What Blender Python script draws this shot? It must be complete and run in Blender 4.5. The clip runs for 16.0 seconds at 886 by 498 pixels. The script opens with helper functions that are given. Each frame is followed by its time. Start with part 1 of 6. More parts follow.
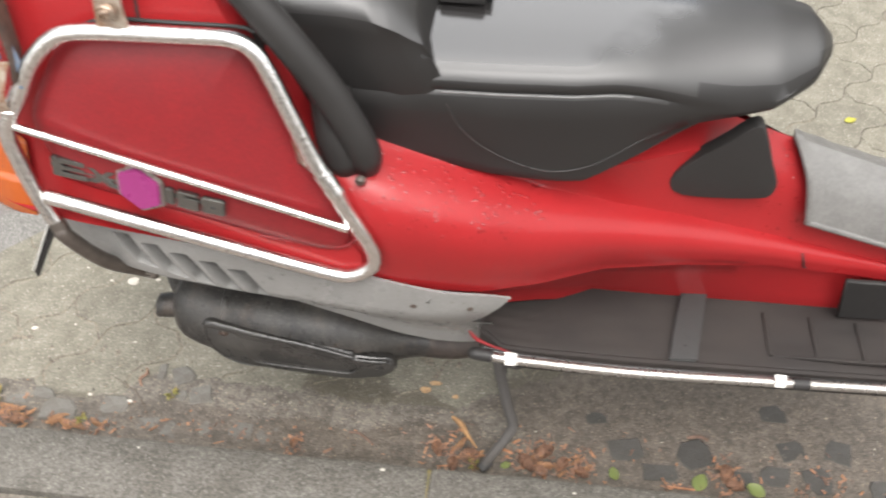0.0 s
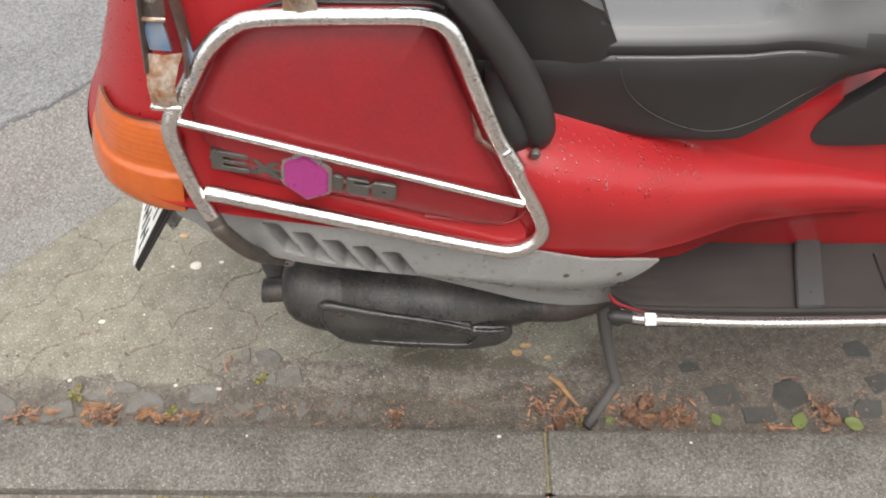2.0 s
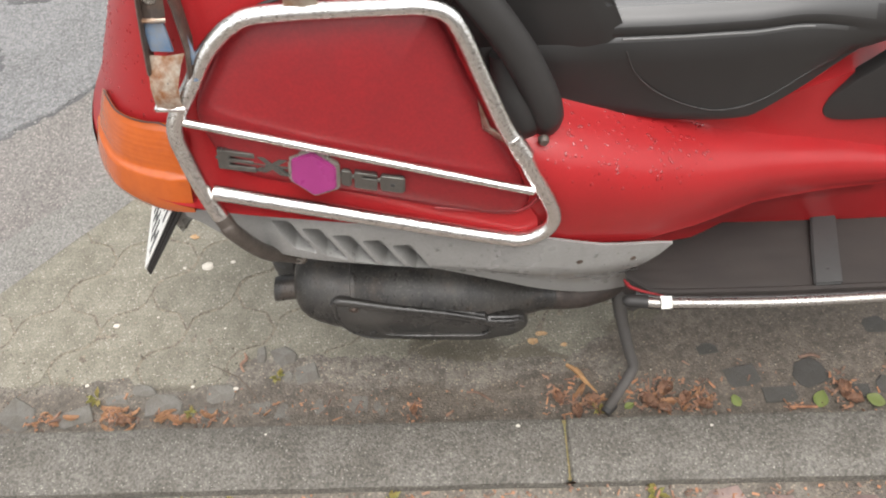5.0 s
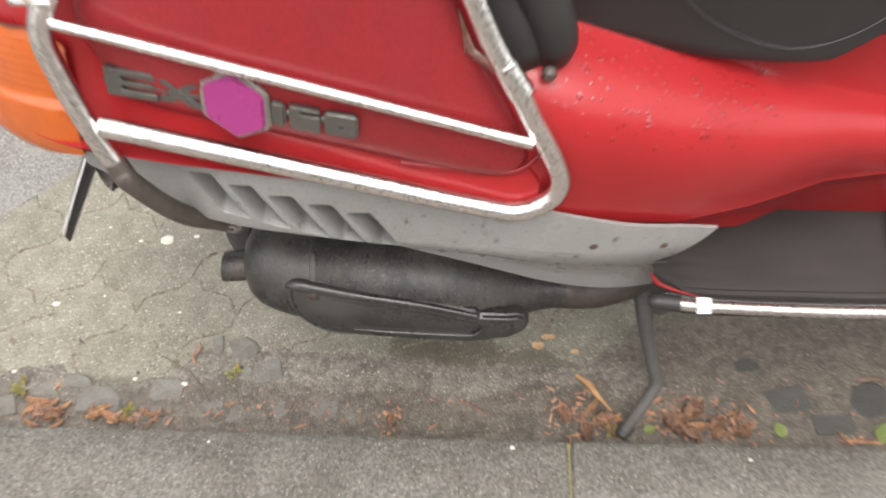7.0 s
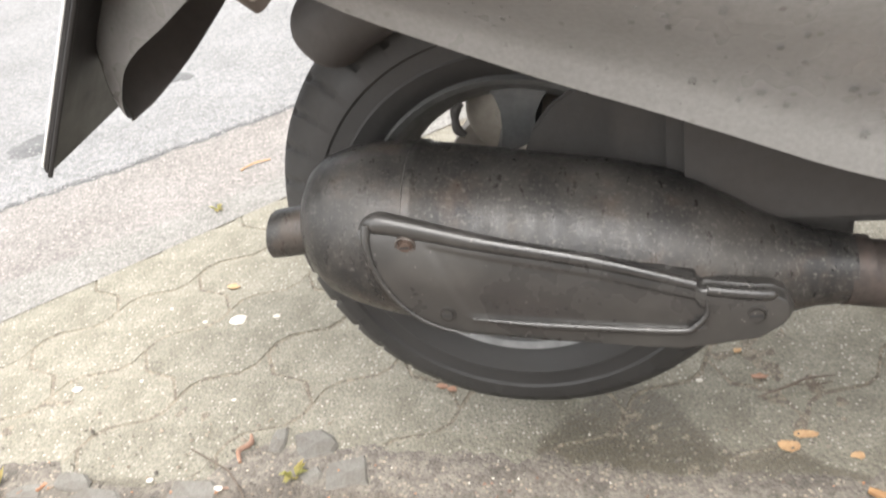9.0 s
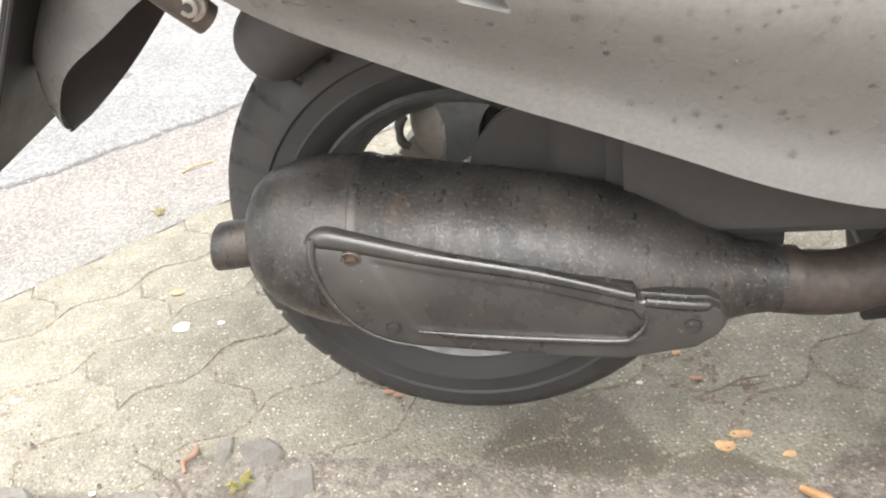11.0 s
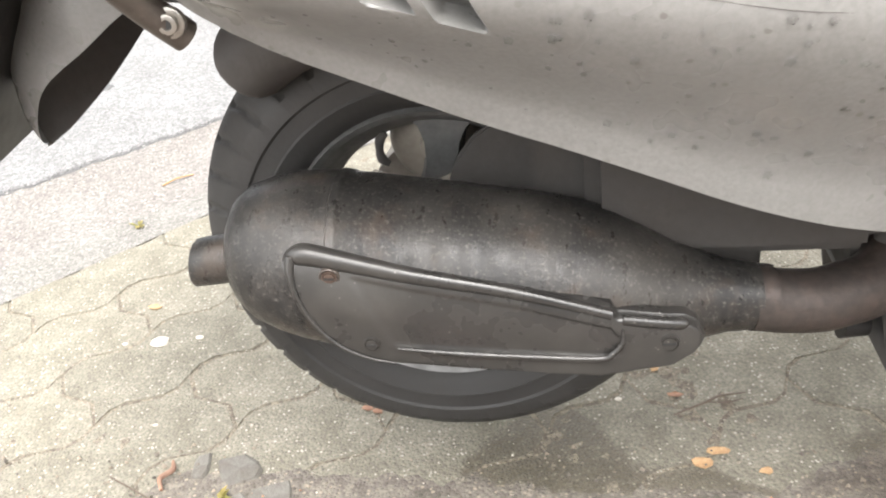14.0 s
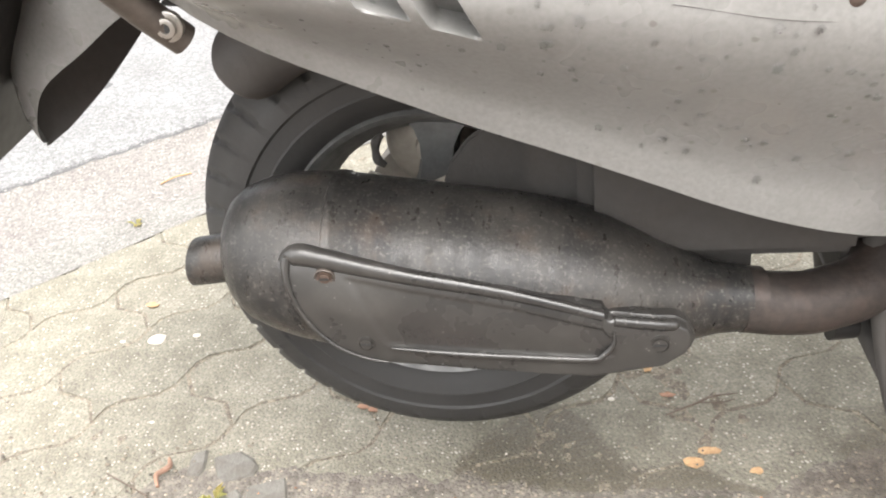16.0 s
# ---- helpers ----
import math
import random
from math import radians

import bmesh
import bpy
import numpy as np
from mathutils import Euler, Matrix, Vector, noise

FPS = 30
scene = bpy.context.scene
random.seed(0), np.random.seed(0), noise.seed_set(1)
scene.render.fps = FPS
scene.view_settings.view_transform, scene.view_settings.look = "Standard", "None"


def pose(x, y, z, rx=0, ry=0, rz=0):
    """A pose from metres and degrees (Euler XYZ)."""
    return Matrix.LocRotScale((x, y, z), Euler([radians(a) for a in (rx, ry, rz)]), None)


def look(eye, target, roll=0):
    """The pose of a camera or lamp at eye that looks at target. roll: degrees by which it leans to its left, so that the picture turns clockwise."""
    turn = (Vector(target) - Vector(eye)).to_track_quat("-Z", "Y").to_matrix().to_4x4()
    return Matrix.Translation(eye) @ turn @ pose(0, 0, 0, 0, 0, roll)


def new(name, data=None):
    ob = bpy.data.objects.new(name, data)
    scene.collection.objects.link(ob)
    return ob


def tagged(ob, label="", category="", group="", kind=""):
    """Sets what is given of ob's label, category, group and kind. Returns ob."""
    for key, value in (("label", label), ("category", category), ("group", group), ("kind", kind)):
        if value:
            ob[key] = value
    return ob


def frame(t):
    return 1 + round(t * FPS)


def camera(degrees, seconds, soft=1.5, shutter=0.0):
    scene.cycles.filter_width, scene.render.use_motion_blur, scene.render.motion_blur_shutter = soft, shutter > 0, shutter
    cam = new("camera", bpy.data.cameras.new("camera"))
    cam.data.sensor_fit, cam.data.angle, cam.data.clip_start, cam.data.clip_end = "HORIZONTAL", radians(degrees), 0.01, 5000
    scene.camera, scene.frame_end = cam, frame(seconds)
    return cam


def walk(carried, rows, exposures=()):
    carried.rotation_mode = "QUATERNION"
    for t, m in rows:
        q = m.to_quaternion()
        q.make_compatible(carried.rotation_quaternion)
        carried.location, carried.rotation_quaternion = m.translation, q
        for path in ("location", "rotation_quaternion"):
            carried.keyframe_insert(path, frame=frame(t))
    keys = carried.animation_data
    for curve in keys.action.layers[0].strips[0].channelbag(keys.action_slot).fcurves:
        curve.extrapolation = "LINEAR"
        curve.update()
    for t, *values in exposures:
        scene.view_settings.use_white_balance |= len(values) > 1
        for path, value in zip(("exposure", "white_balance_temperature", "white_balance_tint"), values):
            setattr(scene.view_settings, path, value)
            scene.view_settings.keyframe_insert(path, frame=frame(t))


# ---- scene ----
cam = camera(55.0, 16.0, soft=2.0, shutter=0.5)
PATH = [
    (0.0, (0.095, 0.102, 1.315), (-0.089, 1.399, -0.193), -2.3),
    (0.5, (-0.048, 0.098, 1.324), (-0.217, 1.389, -0.195), -4.0),
    (1.0, (-0.164, 0.101, 1.323), (-0.264, 1.371, -0.218), -3.4),
    (1.5, (-0.172, 0.112, 1.326), (-0.217, 1.343, -0.249), -1.0),
    (2.0, (-0.163, 0.117, 1.326), (-0.2, 1.333, -0.261), -1.5),
    (2.5, (-0.166, 0.121, 1.323), (-0.217, 1.334, -0.267), -2.3),
    (3.0, (-0.169, 0.127, 1.323), (-0.236, 1.34, -0.266), -3.1),
    (3.5, (-0.167, 0.124, 1.321), (-0.24, 1.337, -0.268), -3.7),
    (4.0, (-0.165, 0.122, 1.321), (-0.242, 1.328, -0.272), -4.2),
    (6.3, (-0.159, 0.124, 1.313), (-0.21, 1.294, -0.308), -5.5),
    (6.5, (-0.145, 0.142, 1.29), (-0.213, 1.298, -0.34), -5.5),
    (7.0, (-0.122, 0.247, 1.116), (-0.247, 1.439, -0.485), -4.5),
    (7.5, (-0.173, 0.319, 0.813), (-0.418, 1.733, -0.58), -5.0),
    (7.7, (-0.177, 0.328, 0.719), (-0.472, 1.857, -0.537), -5.4),
    (7.8, (-0.173, 0.331, 0.682), (-0.488, 1.911, -0.505), -5.6),
    (8.0, (-0.167, 0.331, 0.64), (-0.505, 2.004, -0.404), -5.9),
    (8.2, (-0.166, 0.327, 0.607), (-0.553, 2.038, -0.338), -7.0),
    (8.5, (-0.172, 0.318, 0.586), (-0.605, 2.03, -0.354), -8.4),
    (9.0, (-0.173, 0.317, 0.587), (-0.646, 1.959, -0.452), -10.4),
    (9.2, (-0.171, 0.318, 0.59), (-0.641, 1.943, -0.476), -10.1),
    (11.3, (-0.171, 0.319, 0.604), (-0.496, 1.979, -0.462), -8.1),
    (11.5, (-0.172, 0.318, 0.605), (-0.484, 1.985, -0.456), -7.7),
    (12.0, (-0.172, 0.318, 0.604), (-0.476, 1.993, -0.446), -7.5),
    (12.5, (-0.171, 0.318, 0.605), (-0.482, 1.993, -0.442), -7.7),
    (13.0, (-0.169, 0.319, 0.604), (-0.486, 1.99, -0.448), -7.9),
    (13.5, (-0.168, 0.319, 0.603), (-0.483, 1.991, -0.448), -7.7),
    (14.0, (-0.168, 0.32, 0.605), (-0.475, 1.995, -0.444), -7.5),
    (14.5, (-0.165, 0.317, 0.609), (-0.461, 1.997, -0.436), -7.1),
    (15.0, (-0.161, 0.315, 0.613), (-0.461, 1.992, -0.434), -7.2),
    (15.5, (-0.165, 0.315, 0.611), (-0.469, 1.99, -0.439), -7.2),
    (16.0, (-0.164, 0.315, 0.61), (-0.467, 1.989, -0.442), -7.1),
]
EXPOSURES = [(0.0, 1.35), (1.0, 1.1), (4.0, 1.13), (6.5, 1.15), (7.0, 1.36), (7.3, 1.15), (7.5, 1.08), (7.8, 1.8), (8.0, 2.0), (8.5, 1.65), (9.0, 2.0), (11.5, 2.18), (16.0, 2.2)]
walk(cam, [(t, look(eye, aim, roll)) for t, eye, aim, roll in PATH],
     exposures=EXPOSURES)

# ---- sky and sun ----
world = bpy.data.worlds.new("sky")
scene.world = world
world.use_nodes = True
wn = world.node_tree.nodes
sky = wn.new("ShaderNodeTexSky")
sky.sky_type = "NISHITA"
sky.sun_disc = False
SUN_EL, SUN_AZ = 68.0, 160.0
sky.sun_elevation, sky.sun_rotation = radians(SUN_EL), radians(SUN_AZ)
sky.air_density, sky.dust_density, sky.ozone_density = 1.0, 6.0, 0.6
wn["Background"].inputs["Strength"].default_value = 0.15
soft_grey = wn.new("ShaderNodeHueSaturation")
soft_grey.inputs["Saturation"].default_value = 0.25
world.node_tree.links.new(sky.outputs[0], soft_grey.inputs["Color"])
world.node_tree.links.new(soft_grey.outputs[0], wn["Background"].inputs[0])
sun = new("sun", bpy.data.lights.new("sun", "SUN"))
sun.data.energy, sun.data.angle, sun.data.color = 1.35, radians(165), (1.0, 0.965, 0.9)
az, el = radians(SUN_AZ), radians(SUN_EL)
sun.matrix_world = look((6 * math.sin(az) * math.cos(el), 6 * math.cos(az) * math.cos(el), 6 * math.sin(el)), (0, 0, 0))


# ---- materials ----
def material(name, colour, rough=0.5, metal=0.0, other=None, grain=60.0, stain=7.0, amount=0.5, bump=0.1, bump_scale=None,
             rough_spread=0.15, coat=0.0, speck=None, speck_scale=220.0, speck_share=0.35, vary=0.0, spec=0.5, wet=None, crisp=0.0, island=0.0):
    """A surface with two scales of variation: fine grain and broad stains, with fine relief and uneven gloss."""
    m = bpy.data.materials.new(name)
    m.use_nodes = True
    n, l = m.node_tree.nodes, m.node_tree.links
    b = n["Principled BSDF"]
    tc = n.new("ShaderNodeTexCoord")

    def nz(scale, detail=5.0, rough_=0.6):
        k = n.new("ShaderNodeTexNoise")
        k.inputs["Scale"].default_value, k.inputs["Detail"].default_value, k.inputs["Roughness"].default_value = scale, detail, rough_
        l.new(tc.outputs["Object"], k.inputs["Vector"])
        return k.outputs["Fac"]

    def ramp(src, lo, hi, a=0.0, c=1.0):
        k = n.new("ShaderNodeMapRange")
        k.inputs[1].default_value, k.inputs[2].default_value, k.inputs[3].default_value, k.inputs[4].default_value = lo, hi, a, c
        l.new(src, k.inputs[0])
        return k.outputs[0]

    def mix(f, a, c):
        k = n.new("ShaderNodeMix")
        k.data_type = "RGBA"
        for sock, v in ((k.inputs[0], f), (k.inputs[6], a), (k.inputs[7], c)):
            if isinstance(v, (int, float)):
                sock.default_value = v
            elif isinstance(v, tuple):
                sock.default_value = (*v, 1)
            else:
                l.new(v, sock)
        return k.outputs[2]

    other = other or tuple(c * 0.72 for c in colour)
    fine, broad = nz(grain), nz(stain, 4.0, 0.65)
    col = mix(ramp(broad, 0.38, 0.66, 0.0, amount), colour, other)
    col = mix(ramp(fine, 0.35 + 0.1 * crisp, 0.7 - 0.11 * crisp, 0.0, amount * (0.6 + 0.15 * crisp)), col, tuple(c * 0.6 for c in other))
    grainy = None
    if crisp:
        # separate grains, each a little lighter or darker than its neighbours
        cell = n.new("ShaderNodeTexVoronoi")
        cell.inputs["Scale"].default_value = 290.0
        l.new(tc.outputs["Object"], cell.inputs["Vector"])
        tone = n.new("ShaderNodeSeparateColor")
        l.new(cell.outputs["Color"], tone.inputs[0])
        shade = n.new("ShaderNodeHueSaturation")
        l.new(ramp(tone.outputs[1], 0.0, 1.0, 1 - 0.24 * crisp, 1 + 0.26 * crisp), shade.inputs["Value"])
        l.new(col, shade.inputs["Color"])
        col = shade.outputs[0]
        grainy = cell.outputs["Distance"]
    if speck:
        v = n.new("ShaderNodeTexVoronoi")
        v.inputs["Scale"].default_value = speck_scale
        l.new(tc.outputs["Object"], v.inputs["Vector"])
        keep = n.new("ShaderNodeSeparateColor")
        l.new(v.outputs["Color"], keep.inputs[0])
        f = n.new("ShaderNodeMath")
        f.operation = "MULTIPLY"
        l.new(ramp(keep.outputs[0], 1 - speck_share, 1 - speck_share * 0.4), f.inputs[0])
        l.new(ramp(v.outputs["Distance"], 0.52, 0.3), f.inputs[1])
        col = mix(f.outputs[0], col, speck)
    if vary:
        oi = n.new("ShaderNodeObjectInfo")
        hs = n.new("ShaderNodeHueSaturation")
        l.new(ramp(oi.outputs["Random"], 0.0, 1.0, 1 - vary, 1 + vary), hs.inputs["Value"])
        l.new(col, hs.inputs["Color"])
        col = hs.outputs[0]
    if island:
        gi = n.new("ShaderNodeNewGeometry")
        hs = n.new("ShaderNodeHueSaturation")
        l.new(ramp(gi.outputs["Random Per Island"], 0.0, 1.0, 1 - island, 1 + island), hs.inputs["Value"])
        l.new(ramp(gi.outputs["Random Per Island"], 0.0, 1.0, 0.7, 1.1), hs.inputs["Saturation"])
        l.new(col, hs.inputs["Color"])
        col = hs.outputs[0]
    gloss = ramp(broad, 0.3, 0.7, max(0.03, rough - rough_spread), min(1.0, rough + rough_spread))
    if wet:
        # ragged dark patches on the ground: damp plus shade put into the colour
        geo = n.new("ShaderNodeNewGeometry")
        wob = n.new("ShaderNodeTexNoise")
        wob.inputs["Scale"].default_value, wob.inputs["Detail"].default_value = 7.0, 6.0
        l.new(geo.outputs["Position"], wob.inputs["Vector"])
        damp = None
        for wx, wy, rx, ry in wet[1:]:
            mp = n.new("ShaderNodeMapping")
            mp.inputs["Location"].default_value = (-wx / rx, -wy / ry, 0)
            mp.inputs["Scale"].default_value = (1 / rx, 1 / ry, 0)
            l.new(geo.outputs["Position"], mp.inputs["Vector"])
            ln = n.new("ShaderNodeVectorMath")
            ln.operation = "LENGTH"
            l.new(mp.outputs[0], ln.inputs[0])
            sm = n.new("ShaderNodeMath")
            sm.operation = "ADD"
            l.new(ln.outputs["Value"], sm.inputs[0])
            l.new(ramp(wob.outputs["Fac"], 0.25, 0.75, -0.4, 0.4), sm.inputs[1])
            here = ramp(sm.outputs[0], 1.06, 0.94, 0.0, 1.0)
            if damp is None:
                damp = here
            else:
                mx = n.new("ShaderNodeMath")
                mx.operation = "MAXIMUM"
                l.new(damp, mx.inputs[0])
                l.new(here, mx.inputs[1])
                damp = mx.outputs[0]
        darken = n.new("ShaderNodeMix")
        darken.data_type, darken.blend_type = "RGBA", "MULTIPLY"
        l.new(damp, darken.inputs[0])
        l.new(col, darken.inputs[6])
        darken.inputs[7].default_value = (*wet[0], 1)
        col = darken.outputs[2]
        gm = n.new("ShaderNodeMix")
        l.new(damp, gm.inputs[0])
        l.new(gloss, gm.inputs[2])
        gm.inputs[3].default_value = 0.55
        gloss = gm.outputs[0]
    l.new(col, b.inputs["Base Color"])
    l.new(gloss, b.inputs["Roughness"])
    b.inputs["Metallic"].default_value = metal
    b.inputs["Coat Weight"].default_value = coat
    b.inputs["Coat Roughness"].default_value = 0.12
    b.inputs["Specular IOR Level"].default_value = spec
    if bump:
        k = n.new("ShaderNodeBump")
        k.inputs["Strength"].default_value, k.inputs["Distance"].default_value = bump, 0.004
        l.new(ramp(grainy, 0.0, 0.7, 0.55, 0.0) if crisp else nz(bump_scale or grain, 6.0, 0.65), k.inputs["Height"])
        l.new(k.outputs[0], b.inputs["Normal"])
    return m


RED = material("red_paint", (0.28, 0.015, 0.017), 0.34, other=(0.23, 0.014, 0.016), grain=500, stain=5, amount=0.5, bump=0.012, bump_scale=140, coat=0.08, rough_spread=0.08, spec=0.22)
RED_CASE = material("red_case_plastic", (0.205, 0.013, 0.016), 0.4, other=(0.155, 0.012, 0.015), grain=300, stain=9, amount=0.7, bump=0.03, bump_scale=260, rough_spread=0.08, spec=0.35)
CHROME = material("pitted_chrome", (0.8, 0.79, 0.775), 0.05, 1.0, other=(0.58, 0.56, 0.53), grain=450, stain=70, amount=0.32, bump=0.22, bump_scale=260, rough_spread=0.03, speck=(0.09, 0.075, 0.06), speck_scale=520, speck_share=0.3)
STEEL = material("rusty_steel", (0.55, 0.5, 0.43), 0.36, 0.85, other=(0.3, 0.17, 0.1), grain=180, stain=34, amount=0.9, bump=0.25, bump_scale=200)
DULL_STEEL = material("dull_steel", (0.1, 0.084, 0.072), 0.42, 0.4, other=(0.065, 0.053, 0.045), grain=180, stain=40, amount=0.7, bump=0.15)
BROWN_STEEL = material("brown_steel", (0.13, 0.09, 0.07), 0.5, 0.5, other=(0.06, 0.05, 0.045), grain=180, stain=40, amount=0.8, bump=0.25)
ZINC = material("zinc_bolt", (0.36, 0.345, 0.32), 0.35, 0.8, other=(0.25, 0.22, 0.185), grain=200, stain=60, amount=0.5, bump=0.1)
MOSS = material("mossy_joint", (0.2, 0.15, 0.07), 0.9, other=(0.13, 0.13, 0.05), grain=200, stain=60, amount=0.8, bump=0.5)
PLASTER = material("pale_plaster", (0.5, 0.485, 0.46), 0.9, other=(0.42, 0.405, 0.38), grain=6, stain=0.8, amount=0.6, bump=0.1)
BLUE_STEEL = material("blue_primer", (0.07, 0.13, 0.22), 0.45, 0.2, other=(0.2, 0.2, 0.2), grain=160, stain=40, amount=0.7, bump=0.15)
RUSTY = material("rust_streaked_steel", (0.4, 0.36, 0.3), 0.42, 0.4, other=(0.24, 0.1, 0.04), grain=160, stain=70, amount=1.0, bump=0.2)
GREY = material("grey_plastic", (0.235, 0.232, 0.224), 0.34, other=(0.165, 0.162, 0.154), grain=300, stain=7, amount=0.5, bump=0.008, bump_scale=300, speck=(0.15, 0.145, 0.135), speck_scale=210, speck_share=0.016)
BLACK = material("black_plastic", (0.02, 0.019, 0.0185), 0.5, spec=0.3, other=(0.03, 0.028, 0.027), grain=300, stain=10, amount=0.5, bump=0.06)
MATT = material("sooty_black", (0.06, 0.056, 0.053), 0.75, other=(0.078, 0.07, 0.063), grain=120, stain=14, amount=0.7, bump=0.15)
VINYL = material("dull_black_vinyl", (0.016, 0.0153, 0.015), 0.42, other=(0.021, 0.02, 0.0195), grain=700, stain=9, amount=0.4, bump=0.03, bump_scale=900, rough_spread=0.1, spec=0.4)
WET_VINYL = material("wet_black_vinyl", (0.016, 0.0153, 0.015), 0.24, other=(0.02, 0.019, 0.0185), grain=700, stain=11, amount=0.4, bump=0.02, bump_scale=500, rough_spread=0.16, spec=0.85)


def rain_film(m, edge, lean, dry_rough, wet_rough):
    """A film of rain lying on the flat top up to an uneven edge: smooth and glossy there, dull beyond."""
    n, l = m.node_tree.nodes, m.node_tree.links
    b = n["Principled BSDF"]
    geo = n.new("ShaderNodeNewGeometry")
    at = n.new("ShaderNodeSeparateXYZ")
    l.new(geo.outputs["Position"], at.inputs[0])
    up = n.new("ShaderNodeSeparateXYZ")
    l.new(geo.outputs["Normal"], up.inputs[0])
    nz = n.new("ShaderNodeTexNoise")
    nz.inputs["Scale"].default_value, nz.inputs["Detail"].default_value = 16.0, 5.0
    l.new(geo.outputs["Position"], nz.inputs["Vector"])

    def calc(op, a, c):
        k = n.new("ShaderNodeMath")
        k.operation = op
        for i, v in enumerate((a, c)):
            if isinstance(v, float):
                k.inputs[i].default_value = v
            else:
                l.new(v, k.inputs[i])
        return k.outputs[0]

    def ramp(v, lo, hi, a=0.0, c=1.0):
        k = n.new("ShaderNodeMapRange")
        k.interpolation_type = "SMOOTHSTEP"
        for i, x in enumerate((lo, hi, a, c)):
            k.inputs[i + 1].default_value = x
        l.new(v, k.inputs[0])
        return k.outputs[0]

    reach = calc("ADD", calc("MULTIPLY", calc("SUBTRACT", at.outputs[1], 0.83), lean), calc("MULTIPLY", calc("SUBTRACT", nz.outputs["Fac"], 0.5), 0.16))
    film = ramp(calc("SUBTRACT", calc("ADD", reach, edge), at.outputs[0]), -0.05, 0.045)
    film = calc("MULTIPLY", film, ramp(up.outputs[2], 0.86, 0.97))
    l.new(ramp(film, 0.0, 1.0, dry_rough, wet_rough), b.inputs["Roughness"])
    l.new(film, b.inputs["Coat Weight"])
    b.inputs["Coat Roughness"].default_value = 0.1


rain_film(WET_VINYL, 0.17, 0.7, 0.45, 0.13)
wet_film = WET_VINYL.node_tree.nodes["Principled BSDF"]
wet_film.inputs["Coat IOR"].default_value, wet_film.inputs["Coat Roughness"].default_value = 1.8, 0.18
SOOT = material("oily_soot", (0.052, 0.049, 0.046), 0.8, other=(0.07, 0.063, 0.057), grain=120, stain=14, amount=0.7, bump=0.15)
SPOKE = material("dull_alloy_spoke", (0.13, 0.13, 0.128), 0.45, 0.3, other=(0.09, 0.09, 0.088), grain=160, stain=20, amount=0.6, bump=0.1)
GRIT = material("joint_grit", (0.185, 0.16, 0.122), 0.9, other=(0.125, 0.106, 0.08), grain=120, stain=16, amount=0.9, bump=0.9, bump_scale=120, speck=(0.27, 0.25, 0.21), speck_scale=330, speck_share=0.2, crisp=1.0)
RUBBER = material("tyre_rubber", (0.03, 0.029, 0.028), 0.66, other=(0.05, 0.047, 0.044), grain=200, stain=16, amount=0.6, bump=0.12)


def worn_black(name, colour, dusty, rust, rough=0.24):
    """Black heat paint: dusty film, fine scratches round the can, specks of rust and uneven gloss."""
    m = bpy.data.materials.new(name)
    m.use_nodes = True
    n, l = m.node_tree.nodes, m.node_tree.links
    b = n["Principled BSDF"]
    tc = n.new("ShaderNodeTexCoord")

    def nz(scale, stretch, detail=6.0, lo=0.4, hi=0.7, top=1.0):
        mp = n.new("ShaderNodeMapping")
        mp.inputs["Scale"].default_value = stretch
        l.new(tc.outputs["Object"], mp.inputs["Vector"])
        k = n.new("ShaderNodeTexNoise")
        k.inputs["Scale"].default_value, k.inputs["Detail"].default_value, k.inputs["Roughness"].default_value = scale, detail, 0.65
        l.new(mp.outputs[0], k.inputs["Vector"])
        r = n.new("ShaderNodeMapRange")
        r.inputs[1].default_value, r.inputs[2].default_value, r.inputs[4].default_value = lo, hi, top
        l.new(k.outputs["Fac"], r.inputs[0])
        return r.outputs[0]

    def mix(f, a, c):
        k = n.new("ShaderNodeMix")
        k.data_type = "RGBA"
        l.new(f, k.inputs[0])
        if isinstance(a, tuple):
            k.inputs[6].default_value = (*a, 1)
        else:
            l.new(a, k.inputs[6])
        k.inputs[7].default_value = (*c, 1)
        return k.outputs[2]

    film = nz(14.0, (1, 1, 1), 9.0, 0.42, 0.68, 0.7)
    rings = nz(30.0, (6, 0.6, 0.6), 5.0, 0.45, 0.75, 0.5)
    pits = nz(330.0, (1, 1, 1), 4.0, 0.55, 0.7, 0.75)
    warm = nz(24.0, (1, 1, 1), 8.0, 0.52, 0.7, 0.7)
    col = mix(film, colour, dusty)
    col = mix(rings, col, tuple(0.7 * c for c in dusty))
    col = mix(warm, col, rust)
    col = mix(pits, col, tuple(1.6 * c for c in dusty))
    l.new(col, b.inputs["Base Color"])
    g = n.new("ShaderNodeMapRange")
    g.inputs[3].default_value, g.inputs[4].default_value = rough, rough + 0.3
    l.new(nz(60.0, (2, 1, 1), 7.0, 0.35, 0.7), g.inputs[0])
    l.new(g.outputs[0], b.inputs["Roughness"])
    b.inputs["Specular IOR Level"].default_value = 0.38
    k = n.new("ShaderNodeBump")
    k.inputs["Strength"].default_value, k.inputs["Distance"].default_value = 0.12, 0.003
    l.new(nz(300.0, (1, 1, 1), 5.0, 0.3, 0.7), k.inputs["Height"])
    l.new(k.outputs[0], b.inputs["Normal"])
    return m


